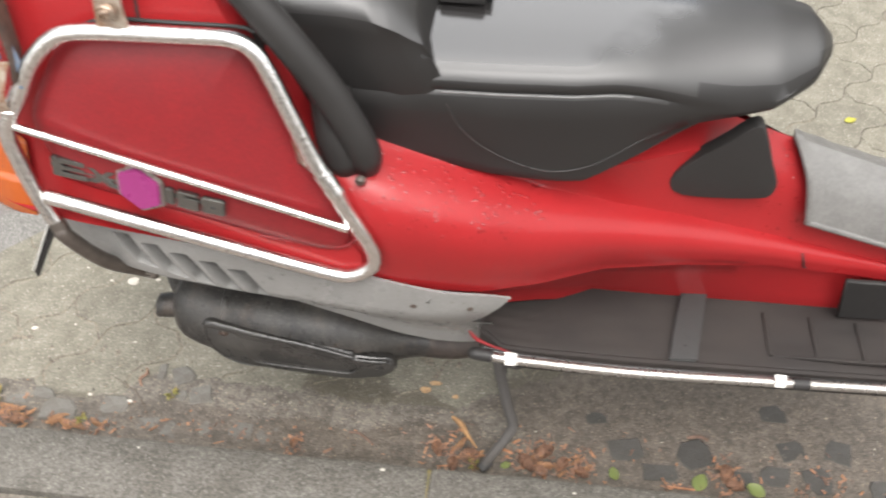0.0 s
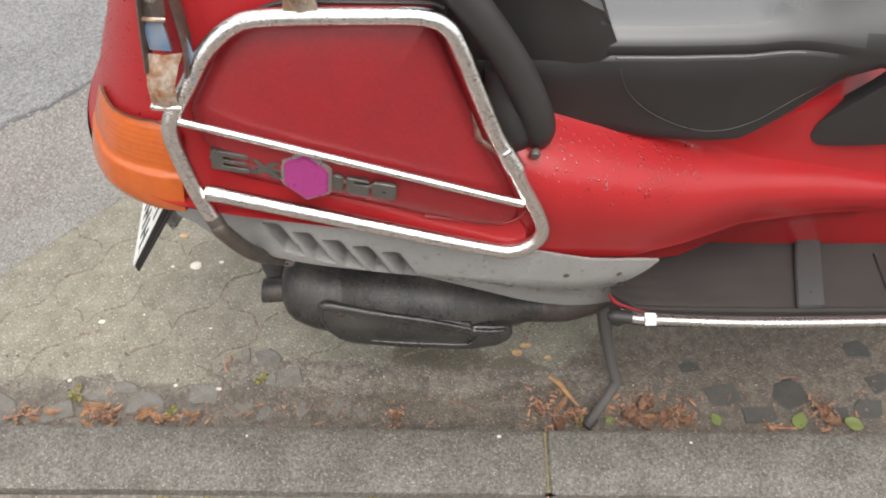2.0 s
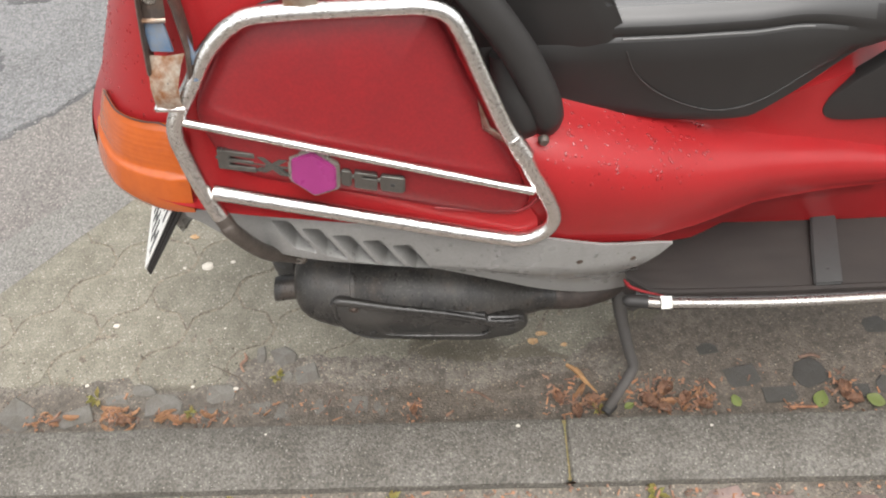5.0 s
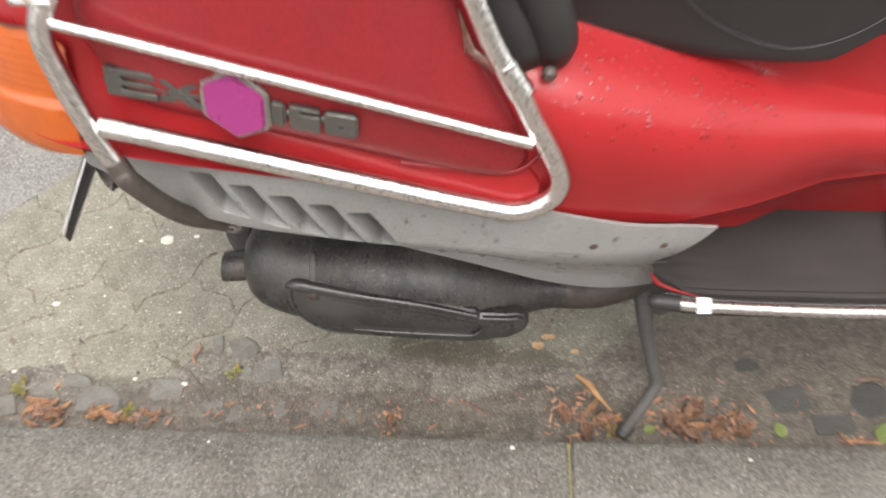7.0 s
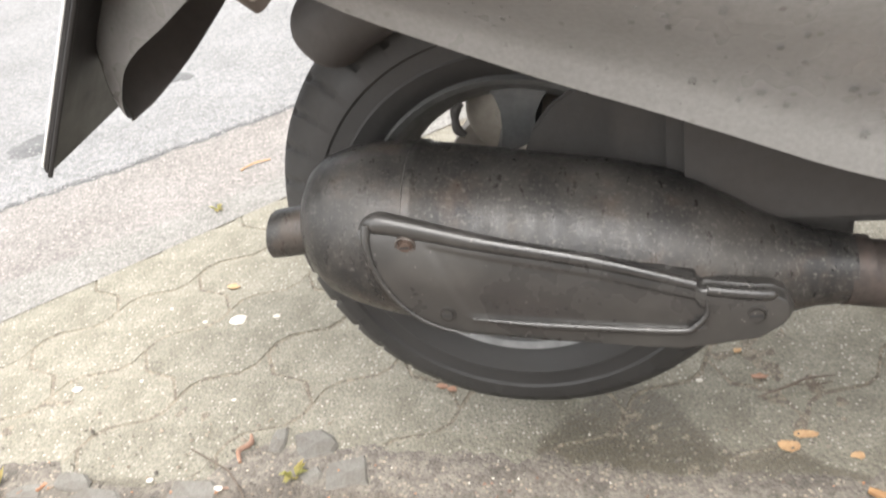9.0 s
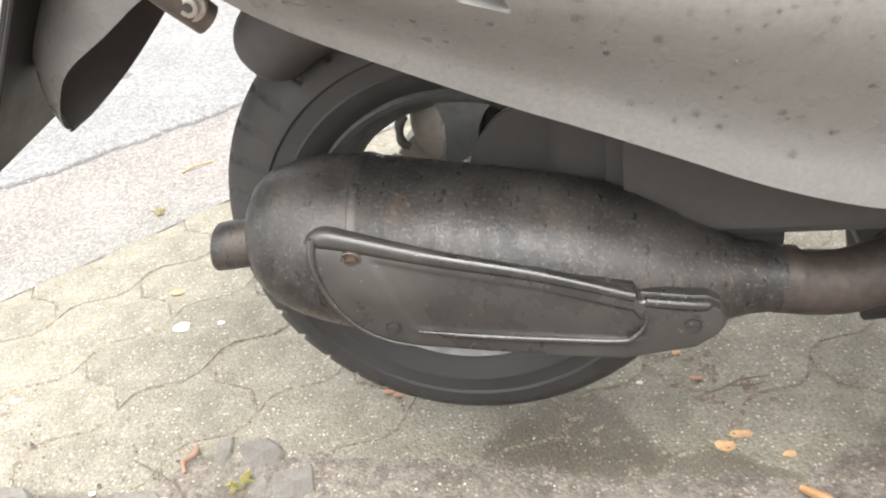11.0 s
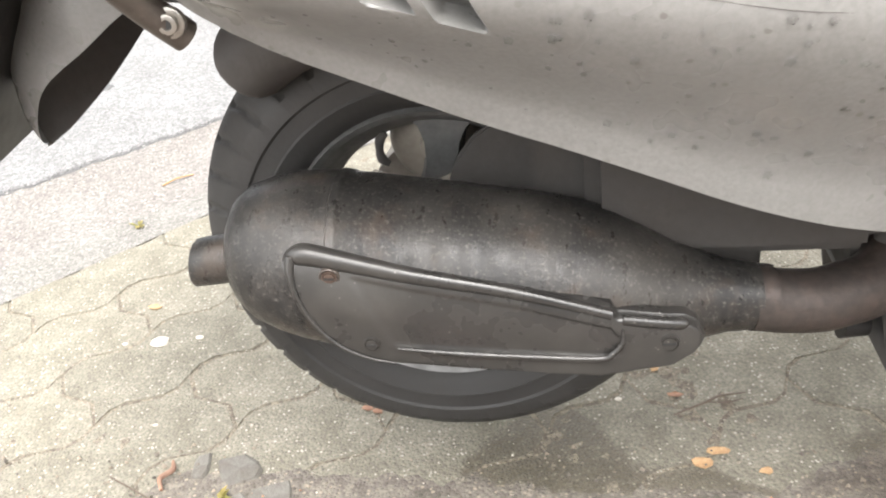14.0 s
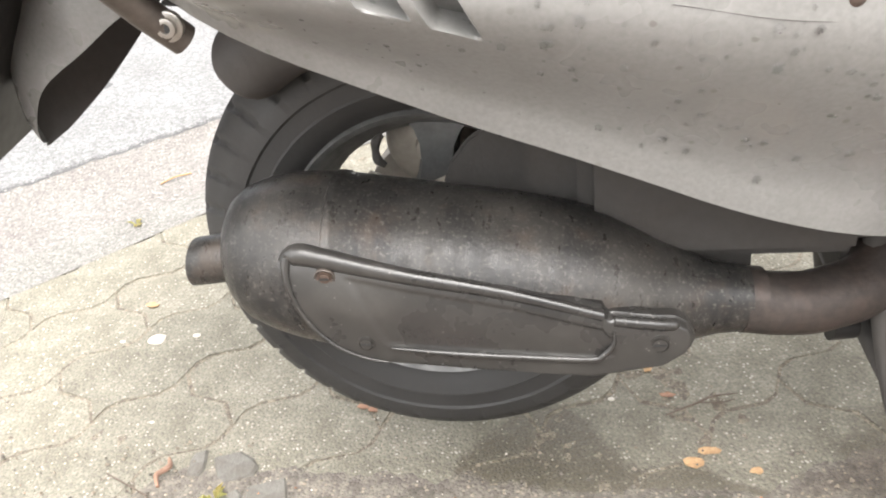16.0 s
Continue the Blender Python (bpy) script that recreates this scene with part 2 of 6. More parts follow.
MUFFLER = worn_black("heat_black", (0.017, 0.0165, 0.016), (0.07, 0.064, 0.057), (0.075, 0.055, 0.042))
HEADER = material("rusty_pipe", (0.062, 0.046, 0.039), 0.55, 0.2, other=(0.042, 0.036, 0.032), grain=120, stain=30, amount=0.8, bump=0.25)
GUARD = material("satin_black", (0.017, 0.0165, 0.016), 0.3, coat=0.12, other=(0.044, 0.041, 0.037), grain=240, stain=16, amount=0.8, bump=0.06, rough_spread=0.12, speck=(0.13, 0.12, 0.11), speck_scale=620, speck_share=0.008)
ALLOY = material("grey_alloy", (0.2, 0.198, 0.193), 0.42, 0.4, other=(0.14, 0.14, 0.137), grain=160, stain=20, amount=0.6, bump=0.1)
DRUM = material("pale_alloy", (0.4, 0.36, 0.31), 0.6, 0.2, other=(0.27, 0.235, 0.19), grain=120, stain=20, amount=0.5, bump=0.12)
AMBER = material("amber_lens", (0.39, 0.08, 0.009), 0.2, other=(0.3, 0.055, 0.007), grain=90, stain=12, amount=0.4, bump=0.03, coat=0.3, rough_spread=0.06)
PURPLE = material("purple_enamel", (0.225, 0.024, 0.125), 0.3, other=(0.19, 0.02, 0.105), grain=300, stain=20, amount=0.3, bump=0.01)
RAIL = material("worn_rail", (0.5, 0.485, 0.46), 0.3, 0.9, other=(0.3, 0.28, 0.25), grain=240, stain=40, amount=0.7, bump=0.2, speck=(0.12, 0.1, 0.085), speck_scale=420, speck_share=0.2)
BADGE = material("worn_chrome_badge", (0.24, 0.24, 0.23), 0.14, 0.95, other=(0.12, 0.12, 0.11), grain=260, stain=60, amount=0.5, bump=0.1)
MAT_RUBBER = material("floor_rubber", (0.024, 0.021, 0.02), 0.75, spec=0.2, other=(0.045, 0.038, 0.034), grain=260, stain=9, amount=0.6, bump=0.1)
PIPING = material("grey_piping", (0.13, 0.13, 0.127), 0.35, other=(0.09, 0.09, 0.088), grain=200, stain=30, amount=0.5, bump=0.05)
STRIP = material("grey_strip", (0.038, 0.038, 0.037), 0.42, other=(0.028, 0.028, 0.027), grain=200, stain=30, amount=0.5, bump=0.08)
GRAVEL = material("mixed_grit", (0.24, 0.2, 0.155), 0.85, other=(0.12, 0.1, 0.08), grain=90, stain=30, amount=0.9, bump=0.3, island=0.45)
COVER = material("grey_vinyl", (0.16, 0.156, 0.149), 0.45, other=(0.1, 0.097, 0.092), grain=240, stain=16, amount=0.7, bump=0.2, bump_scale=260)
PLATE = material("white_plate", (0.75, 0.75, 0.72), 0.35, other=(0.6, 0.6, 0.57), grain=200, stain=20, amount=0.4, bump=0.02)
INK = material("black_ink", (0.02, 0.02, 0.02), 0.5, grain=200, stain=20, amount=0.3, bump=0.02)
CLIP = material("white_clip", (0.55, 0.54, 0.51), 0.3, 0.3, grain=200, stain=40, amount=0.4, bump=0.05)
WATER = material("rain_water", (0.9, 0.9, 0.9), 0.03, grain=10, stain=5, amount=0.0, bump=0, rough_spread=0.0)
WATER.node_tree.nodes["Principled BSDF"].inputs["Transmission Weight"].default_value = 0.98
WATER.node_tree.nodes["Principled BSDF"].inputs["IOR"].default_value = 1.33
# damp patches, with the shade below the scooter painted into the pavers too
DAMP_AND_SHADE = ((0.54, 0.51, 0.46), (0.41, 0.86, 0.38, 0.16), (-0.205, 0.87, 0.085, 0.095), (-0.1, 0.82, 0.14, 0.075), (0.0, 0.74, 2.0, 0.10))
PAVER = material("weathered_paver", (0.206, 0.192, 0.153), 0.9, other=(0.138, 0.127, 0.098), grain=300, stain=20, amount=0.9, bump=0.6, bump_scale=170, speck=(0.33, 0.315, 0.27), speck_scale=300, speck_share=0.13, vary=0.08, wet=DAMP_AND_SHADE, crisp=0.55)
KERB = material("granite_kerb", (0.118, 0.109, 0.094), 0.78, other=(0.082, 0.075, 0.063), grain=200, stain=16, amount=0.9, bump=0.5, bump_scale=160, speck=(0.22, 0.208, 0.182), speck_scale=330, speck_share=0.12, vary=0.05, crisp=1.0)
# stones under the floorboard are coloured darker for wet and for shade
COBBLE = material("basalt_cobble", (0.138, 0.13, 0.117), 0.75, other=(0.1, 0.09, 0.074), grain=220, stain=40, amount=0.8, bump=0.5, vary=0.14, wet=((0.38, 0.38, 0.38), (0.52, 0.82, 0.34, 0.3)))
SETT = material("red_granite_sett", (0.24, 0.17, 0.15), 0.6, other=(0.17, 0.14, 0.13), grain=120, stain=14, amount=0.7, bump=0.3, vary=0.35)
BEAD = material("rain_on_red", (0.22, 0.012, 0.014), 0.2, other=(0.17, 0.01, 0.012), grain=60, stain=20, amount=0.3, bump=0.0, rough_spread=0.02, coat=0.25)
# damp soil; its colour also carries the shade under the floorboard
DIRT = material("damp_shaded_soil", (0.155, 0.137, 0.114), 0.88, other=(0.103, 0.091, 0.076), grain=60, stain=8, amount=0.8, bump=0.55, bump_scale=110, speck=(0.25, 0.21, 0.165), speck_scale=240, speck_share=0.22, wet=((0.68, 0.64, 0.6), (0.46, 0.84, 0.42, 0.24), (0.0, 0.73, 2.0, 0.09)), crisp=1.0)
ASPHALT = material("worn_asphalt", (0.168, 0.167, 0.167), 0.85, other=(0.13, 0.129, 0.128), grain=110, stain=3, amount=0.7, bump=0.9, bump_scale=130, speck=(0.22, 0.212, 0.203), speck_scale=150, speck_share=0.35, crisp=1.0)
PATCH = material("dark_tar_patch", (0.085, 0.085, 0.085), 0.8, grain=120, stain=10, amount=0.6, bump=0.8, bump_scale=160, speck=(0.25, 0.24, 0.23), speck_scale=150, speck_share=0.2)
BAND = material("grey_edging", (0.165, 0.158, 0.146), 0.85, other=(0.127, 0.121, 0.11), grain=160, stain=8, amount=0.6, bump=0.6, bump_scale=180, speck=(0.26, 0.25, 0.23), speck_scale=300, speck_share=0.22, crisp=1.0)
GUTTER = material("pale_gutter", (0.158, 0.147, 0.137), 0.85, other=(0.124, 0.113, 0.104), grain=120, stain=6, amount=0.6, bump=0.6, bump_scale=150, speck=(0.28, 0.25, 0.23), speck_scale=230, speck_share=0.3, crisp=1.0)
BARK = material("orange_bark", (0.3, 0.155, 0.09), 0.8, other=(0.17, 0.085, 0.05), grain=120, stain=50, amount=0.8, bump=0.3, island=0.5)
TWIG = material("grey_twig", (0.13, 0.1, 0.075), 0.8, other=(0.08, 0.06, 0.045), grain=200, stain=60, amount=0.7, bump=0.3)
TAN = material("tan_flake", (0.42, 0.27, 0.14), 0.8, other=(0.3, 0.18, 0.09), grain=200, stain=90, amount=0.7, bump=0.3)
STRAW = material("dry_stem", (0.42, 0.24, 0.1), 0.75, other=(0.25, 0.14, 0.07), grain=200, stain=60, amount=0.7, bump=0.2)
ORANGE = material("orange_bark_strip", (0.43, 0.235, 0.12), 0.75, other=(0.26, 0.14, 0.08), grain=160, stain=60, amount=0.8, bump=0.3, vary=0.25)
BRICK = material("dark_render", (0.09, 0.075, 0.06), 0.9, other=(0.06, 0.05, 0.042), grain=20, stain=1.5, amount=0.8, bump=0.3)
DRY = material("dry_leaf_brown", (0.32, 0.18, 0.115), 0.7, other=(0.2, 0.11, 0.075), grain=160, stain=60, amount=0.8, bump=0.3)
LEAF = material("green_leaf", (0.24, 0.3, 0.1), 0.5, other=(0.33, 0.36, 0.12), grain=200, stain=40, amount=0.5, bump=0.1)
YLEAF = material("yellow_leaf", (0.6, 0.56, 0.1), 0.5, other=(0.5, 0.5, 0.12), grain=200, stain=40, amount=0.5, bump=0.1)
WEED = material("weed_green", (0.26, 0.26, 0.07), 0.6, other=(0.36, 0.27, 0.09), grain=200, stain=60, amount=0.7, bump=0.1)
PEBBLE = material("pale_pebble", (0.5, 0.465, 0.4), 0.6, other=(0.4, 0.37, 0.32), grain=200, stain=60, amount=0.5, bump=0.1)


# ---- shape helpers ----
SCOOTER_AT = Vector((0.0, 0.95, 0.0))
MID = 0.95


AT = {}


def part(name, bm, mat, parent=None, label="", smooth=True, origin=None):
    """Links a bmesh as one mesh object, under a thing or a part where one is given."""
    at = AT[parent] if parent is not None else Vector(origin or (0, 0, 0))
    bmesh.ops.recalc_face_normals(bm, faces=bm.faces)
    if at.length:
        bmesh.ops.translate(bm, verts=bm.verts, vec=-at)
    if smooth:
        for f in bm.faces:
            f.smooth = True
    me = bpy.data.meshes.new(name)
    bm.to_mesh(me)
    bm.free()
    if smooth:
        me.set_sharp_from_angle(angle=radians(42))
    me.materials.append(mat)
    ob = new(name, me)
    if parent is not None:
        ob.parent = parent
    else:
        ob.location = at
    AT[ob] = at
    return tagged(ob, label)


def thing(name, at):
    e = new(name)
    e.empty_display_size = 0.1
    e.location = at
    AT[e] = Vector(at)
    return e


def spline(points, n=8, closed=False):
    """A smooth line through the points."""
    P = [Vector(p) for p in points]
    out, k = [], len(P)
    for i in range(k if closed else k - 1):
        p0 = P[(i - 1) % k] if closed or i else P[0] * 2 - P[1]
        p1, p2 = P[i], P[(i + 1) % k]
        p3 = P[(i + 2) % k] if closed or i < k - 2 else P[-1] * 2 - P[-2]
        for j in range(n):
            t = j / n
            out.append(0.5 * (2 * p1 + (p2 - p0) * t + (2 * p0 - 5 * p1 + 4 * p2 - p3) * t * t + (3 * p1 - p0 - 3 * p2 + p3) * t ** 3))
    if not closed:
        out.append(P[-1])
    return out


def grid(rows, closed=False, bm=None, cap=False):
    """A sheet over rows of points, each row as long as the others."""
    bm = bm or bmesh.new()
    V = [[bm.verts.new(p) for p in r] for r in rows]
    n = len(V[0])
    for a, b in zip(V, V[1:]):
        for j in range(n if closed else n - 1):
            q = (a[j], a[(j + 1) % n], b[(j + 1) % n], b[j])
            if len(set(q)) == 4:
                bm.faces.new(q)
    if cap:
        bm.faces.new(V[0])
        bm.faces.new(V[-1])
    return bm


def tube(points, radius, seg=14, bm=None, closed=False, n=8, smooth=True):
    """A round bar along a smooth line; the radius may be one for each point."""
    P = spline(points, n, closed) if smooth else [Vector(p) for p in points]
    k = len(P)
    if isinstance(radius, (int, float)):
        R = [radius] * k
    else:
        R = [float(np.interp(i / (k - 1) * (len(radius) - 1), range(len(radius)), radius)) for i in range(k)]
    side, rows = None, []
    for i, p in enumerate(P):
        a = P[(i - 1) % k] if closed or i else P[0]
        b = P[(i + 1) % k] if closed or i < k - 1 else P[-1]
        d = (b - a).normalized()
        if side is None:
            side = d.orthogonal().normalized()
        side = (side - d * side.dot(d)).normalized()
        up = d.cross(side)
        rows.append([p + (side * math.cos(t) + up * math.sin(t)) * R[i] for t in np.linspace(0, 2 * math.pi, seg, endpoint=False)])
    if closed:
        rows.append(rows[0])
        bm = grid(rows, True, bm)
        bmesh.ops.remove_doubles(bm, verts=bm.verts, dist=1e-5)
        return bm
    return grid(rows, True, bm, cap=True)


def lathe(profile, centre, seg=64, bm=None, axis="y", cap=False, shape=None):
    """Turns (radius, along) pairs round an axis through the centre."""
    c, rows = Vector(centre), []
    for r, h in profile:
        row = []
        for t in np.linspace(0, 2 * math.pi, seg, endpoint=False):
            rr = r + (shape(t, h, r) if shape else 0)
            u, v = rr * math.cos(t), rr * math.sin(t)
            row.append(c + {"y": Vector((u, h, v)), "x": Vector((h, u, v)), "z": Vector((u, v, h))}[axis])
        rows.append(row)
    return grid(rows, True, bm, cap=cap)


def plate(outline, depth, bevel=0.002, seg=2, bm=None):
    """A solid plate: an outline of points, pushed by the vector depth, with rounded edges."""
    own = bmesh.new()
    f = own.faces.new([own.verts.new(p) for p in outline])
    r = bmesh.ops.extrude_face_region(own, geom=[f])
    bmesh.ops.translate(own, verts=[v for v in r["geom"] if isinstance(v, bmesh.types.BMVert)], vec=Vector(depth))
    if bevel:
        bmesh.ops.bevel(own, geom=list(own.edges), offset=bevel, segments=seg, affect="EDGES", clamp_overlap=True)
    if bm is None:
        return own
    me = bpy.data.meshes.new("tmp")
    own.to_mesh(me)
    own.free()
    bm.from_mesh(me)
    bpy.data.meshes.remove(me)
    return bm


def block(lo, hi, bevel=0.004, seg=2, bm=None):
    x0, y0, z0 = lo
    x1, y1, z1 = hi
    return plate([(x0, y0, z0), (x1, y0, z0), (x1, y1, z0), (x0, y1, z0)], (0, 0, z1 - z0), bevel, seg, bm)


def soft_lerp(x, xs, ys, w=0.02):
    return sum(lerp(x + k * w, xs, ys) for k in (-2, -1, 0, 1, 2)) / 5


def lerp(x, xs, ys):
    return float(np.interp(x, xs, ys))


def step(a, b, x):
    t = min(1.0, max(0.0, (x - a) / (b - a)))
    return t * t * (3 - 2 * t)


def drops(bm_src, count, seed, size, pick, lift=0.0):
    """Rain drops lying on the faces of a sheet that pick() accepts."""
    rnd = random.Random(seed)
    faces = [f for f in bm_src.faces if pick(f.calc_center_median())]
    weights = [f.calc_area() for f in faces]
    bm = bmesh.new()
    for _ in range(count):
        f = rnd.choices(faces, weights)[0]
        p = [v.co for v in f.verts]
        i, j = rnd.random(), rnd.random()
        c = p[0].lerp(p[1], i).lerp(p[-1].lerp(p[2 % len(p)], i), j)
        nrm = f.normal
        s = size * rnd.choice((0.35, 0.45, 0.6, 0.6, 0.8, 1.0))
        m = Matrix.Translation(c + nrm * lift) @ nrm.to_track_quat("Z", "Y").to_matrix().to_4x4() @ Matrix.Diagonal((s, s * rnd.uniform(0.8, 1.5), s * 0.65, 1))
        bmesh.ops.create_icosphere(bm, subdivisions=1, radius=1.0, matrix=m)
    return bm


# ---- ground, kerb, road ----
RNG = random.Random(4)


def sheet(name, outline, z, mat, label, category, cuts=0, rough=0.0):
    bm = bmesh.new()
    bm.faces.new([bm.verts.new((x, y, z)) for x, y in outline])
    if cuts:
        bmesh.ops.triangulate(bm, faces=bm.faces)
    return tagged(part(name, bm, mat, None, smooth=False), label, category, kind="structure")


sheet("ground", [(-60, -60), (60, -60), (60, 60), (-60, 60)], -0.003, DIRT, "damp brown soil showing between the stones", "ground")

# added unseen wall behind the camera: bounces light and shapes the chrome reflections
unseen_wall = part("wall_street", block((-4, -9.3, 0), (30, -9.0, 5.5), 0.02, 1), PLASTER, None, smooth=False)
tagged(unseen_wall, "added unseen pale wall behind the camera that shapes reflections", "wall", kind="structure")

# added unseen dark wall, there to be mirrored in the seat top
backdrop = []
for deg in (21, 64):
    a = radians(deg)
    backdrop.append((0.2 + 12 * math.sin(a), 0.95 + 12 * math.cos(a)))
dark_backdrop = part("wall_house", plate([(*backdrop[0], 0.0), (*backdrop[1], 0.0), (*backdrop[1], 10.5), (*backdrop[0], 10.5)], (0.2, 0.3, 0.0), 0.0), BRICK, None, smooth=False)
tagged(dark_backdrop, "added unseen dark brown wall that darkens the seat reflection", "wall", kind="structure")

# the road runs off at an angle behind the scooter
ROAD_AT, ROAD_DIR = Vector((-0.942, 1.193)), Vector((math.cos(radians(46.5)), math.sin(radians(46.5))))
ROAD_OUT = Vector((-ROAD_DIR.y, ROAD_DIR.x))


def road_point(along, out):
    p = ROAD_AT + ROAD_DIR * along + ROAD_OUT * out
    return (p.x, p.y)


def road_offset(x, y):
    return (Vector((x, y)) - ROAD_AT).dot(ROAD_OUT)


def wavy_strip(name, inner, outer, z, mat, label, category, length=40.0, jitter=0.004, step_m=0.012):
    """A strip along the road with uneven edges, finely cut near the scooter."""
    bm = bmesh.new()
    stops = [-length, -12, -4] + list(np.arange(-1.6, 1.9, step_m)) + [4, 12, length]
    rows = []
    for s in stops:
        a = inner(s) + jitter * noise.noise((s * 14, inner(0) * 7, 1.0))
        b = outer(s) + jitter * noise.noise((s * 14, outer(0) * 7, 5.0))
        rows.append([Vector((*road_point(s, a), z)), Vector((*road_point(s, b), z))])
    grid(rows, bm=bm)
    for f in bm.faces:
        f.normal_update()
    return tagged(part(name, bm, mat, None, smooth=False), label, category, kind="structure")


crack = lambda s: 0.378 - 0.09 * max(-1.2, min(1.2, s)) + 0.016 * noise.noise((s * 9, 3.0, 0.0)) + 0.009 * noise.noise((s * 38, 3.0, 0.0))
band_out = lambda s: 0.093 - 0.08 * max(-0.6, min(0.8, s))
wavy_strip("road_edge_band", lambda s: -0.007, lambda s: band_out(s), 0.001, BAND, "grey concrete edging band beside the pavers", "edging", jitter=0.003)
wavy_strip("road_gutter", lambda s: band_out(s) - 0.001, lambda s: crack(s) + 0.03, -0.001, GUTTER, "pale worn concrete gutter strip", "gutter")


def road_layer():
    """The asphalt: a thin layer whose broken edge stands a little above the gutter."""
    rows = []
    for s in [-40, -12, -4] + list(np.arange(-1.6, 1.9, 0.006)) + [4, 12, 40]:
        c = crack(s) + 0.008 * noise.noise((s * 45, 2.0, 1.0)) + 0.006 * noise.noise((s * 110, 5.0, 1.0))
        lip = 0.004 * noise.noise((s * 80, 9.0, 4.0))
        rows.append([Vector((*road_point(s, o), z)) for o, z in ((c - 0.002, -0.003), (c + 0.002 + lip, 0.003), (c + 0.012, 0.0045 + 0.3 * lip), (c + 0.05, 0.005), (40.0, 0.005))])
    return grid(rows)


road = part("road", road_layer(), ASPHALT, None, smooth=False)
tagged(road, "worn grey asphalt road with a broken edge", "road", kind="structure")
# dark strip for the joint and the painted shadow of the asphalt edge
wavy_strip("road_joint", lambda s: crack(s) - 0.004 - 0.016 * abs(noise.noise((s * 16, 1.0, 7.0))), lambda s: crack(s) + 0.02, -0.0006, PATCH, "ragged dark strip for the gutter joint and asphalt edge shadow", "joint", jitter=0.008, step_m=0.006)


def tar_patch(cx, cy, rx, ry, turn, seed):
    pts = []
    for i in range(70):
        t = 2 * math.pi * i / 70
        k = 1 + 0.3 * noise.noise((math.cos(t) * 2, math.sin(t) * 2, seed * 3.1)) + 0.16 * noise.noise((math.cos(t) * 9, math.sin(t) * 9, seed * 1.7))
        u, v = rx * k * math.cos(t), ry * k * math.sin(t)
        pts.append((cx + u * math.cos(turn) - v * math.sin(turn), cy + u * math.sin(turn) + v * math.cos(turn), 0.0045))
    bm = plate(pts, (0, 0, 0.0012), 0)
    return tagged(part("asphalt_patch", bm, PATCH, None, smooth=False, origin=(cx, cy, 0)), "dark rough patch in the asphalt road", "patch", "road patches", "structure")


tar_patch(-1.335, 1.69, 0.085, 0.055, 0.9, 1)
tar_patch(-1.26, 1.99, 0.1, 0.04, 0.05, 2)


KERB_FAR, KERB_NEAR, KERB_TOP, KERB_JOINT = 0.716, 0.607, 0.078, -0.027
kerb = tagged(thing("kerb", (0, 0.66, 0)), "low grey granite kerb with worn edges", "kerb", kind="structure")


def kerbstone(x0, x1, seed):
    """One kerbstone: a long block with worn upper edges and a slightly uneven top."""
    rows = []
    rnd = random.Random(seed)
    xs = [x0 + 0.0015, x0 + 0.006] + list(np.linspace(x0 + 0.03, x1 - 0.03, 30)) + [x1 - 0.006, x1 - 0.0015]
    for i, x in enumerate(xs):
        e = 0.004 if i in (0, len(xs) - 1) else 0.0
        w = 0.0025 * noise.noise((x * 11, seed, 0))
        h = 0.0015 * noise.noise((x * 7, seed, 4))
        f, n, t = KERB_FAR - e + w - 0.009 * (x + 0.2), KERB_NEAR + e + w * 0.7 - 0.009 * (x + 0.2), KERB_TOP - e + h
        rows.append([(x, f, -0.08), (x, f, t - 0.012), (x, f - 0.003, t - 0.004), (x, f - 0.011, t), (x, (f + n) / 2, t + 0.001),
                     (x, n + 0.008, t), (x, n + 0.002, t - 0.004), (x, n, t - 0.012), (x, n, -0.08)])
    return part("kerbstone", grid([[Vector(p) for p in r] for r in rows], cap=True), KERB, kerb)


for i in range(-8, 9):
    kerbstone(KERB_JOINT + i, KERB_JOINT + i + 1, i + 20)

for i in range(-8, 9):
    x = KERB_JOINT + i
    part("joint_filling", block((x - 0.0035, KERB_NEAR + 0.004, 0.0), (x + 0.0035, KERB_FAR - 0.006, KERB_TOP - 0.004), 0.0012, 1), MOSS, kerb)

footway = sheet("pavement", [(-60, -60), (60, -60), (60, KERB_NEAR + 0.004), (-60, KERB_NEAR + 0.004)], 0.058, DIRT, "brown gritty soil of the footway beside the kerb", "pavement")


def stone_mesh(seed, sides=7, w=0.03, h=0.02, dome=0.004, stretch=1.0):
    """An uneven hewn stone with rounded upper edges."""
    rnd = random.Random(seed)
    ring = []
    for i in range(sides):
        t = 2 * math.pi * (i + rnd.uniform(-0.25, 0.25)) / sides
        k = w * rnd.uniform(0.85, 1.12) / max(abs(math.cos(t)), abs(math.sin(t))) ** 0.75
        ring.append((k * math.cos(t) * stretch, k * math.sin(t)))
    bm = bmesh.new()
    low = [bm.verts.new((x, y, -h)) for x, y in ring]
    mid = [bm.verts.new((x, y, -0.005)) for x, y in ring]
    top = [bm.verts.new((x * 0.86, y * 0.86, dome * rnd.uniform(0.2, 1.0))) for x, y in ring]
    c = bm.verts.new((0, 0, dome * 1.2))
    for i in range(sides):
        j = (i + 1) % sides
        bm.faces.new((low[i], low[j], mid[j], mid[i]))
        bm.faces.new((mid[i], mid[j], top[j], top[i]))
        bm.faces.new((top[i], top[j], c))
    bmesh.ops.recalc_face_normals(bm, faces=bm.faces)
    for f in bm.faces:
        f.smooth = True
    me = bpy.data.meshes.new("stone")
    bm.to_mesh(me)
    bm.free()
    return me


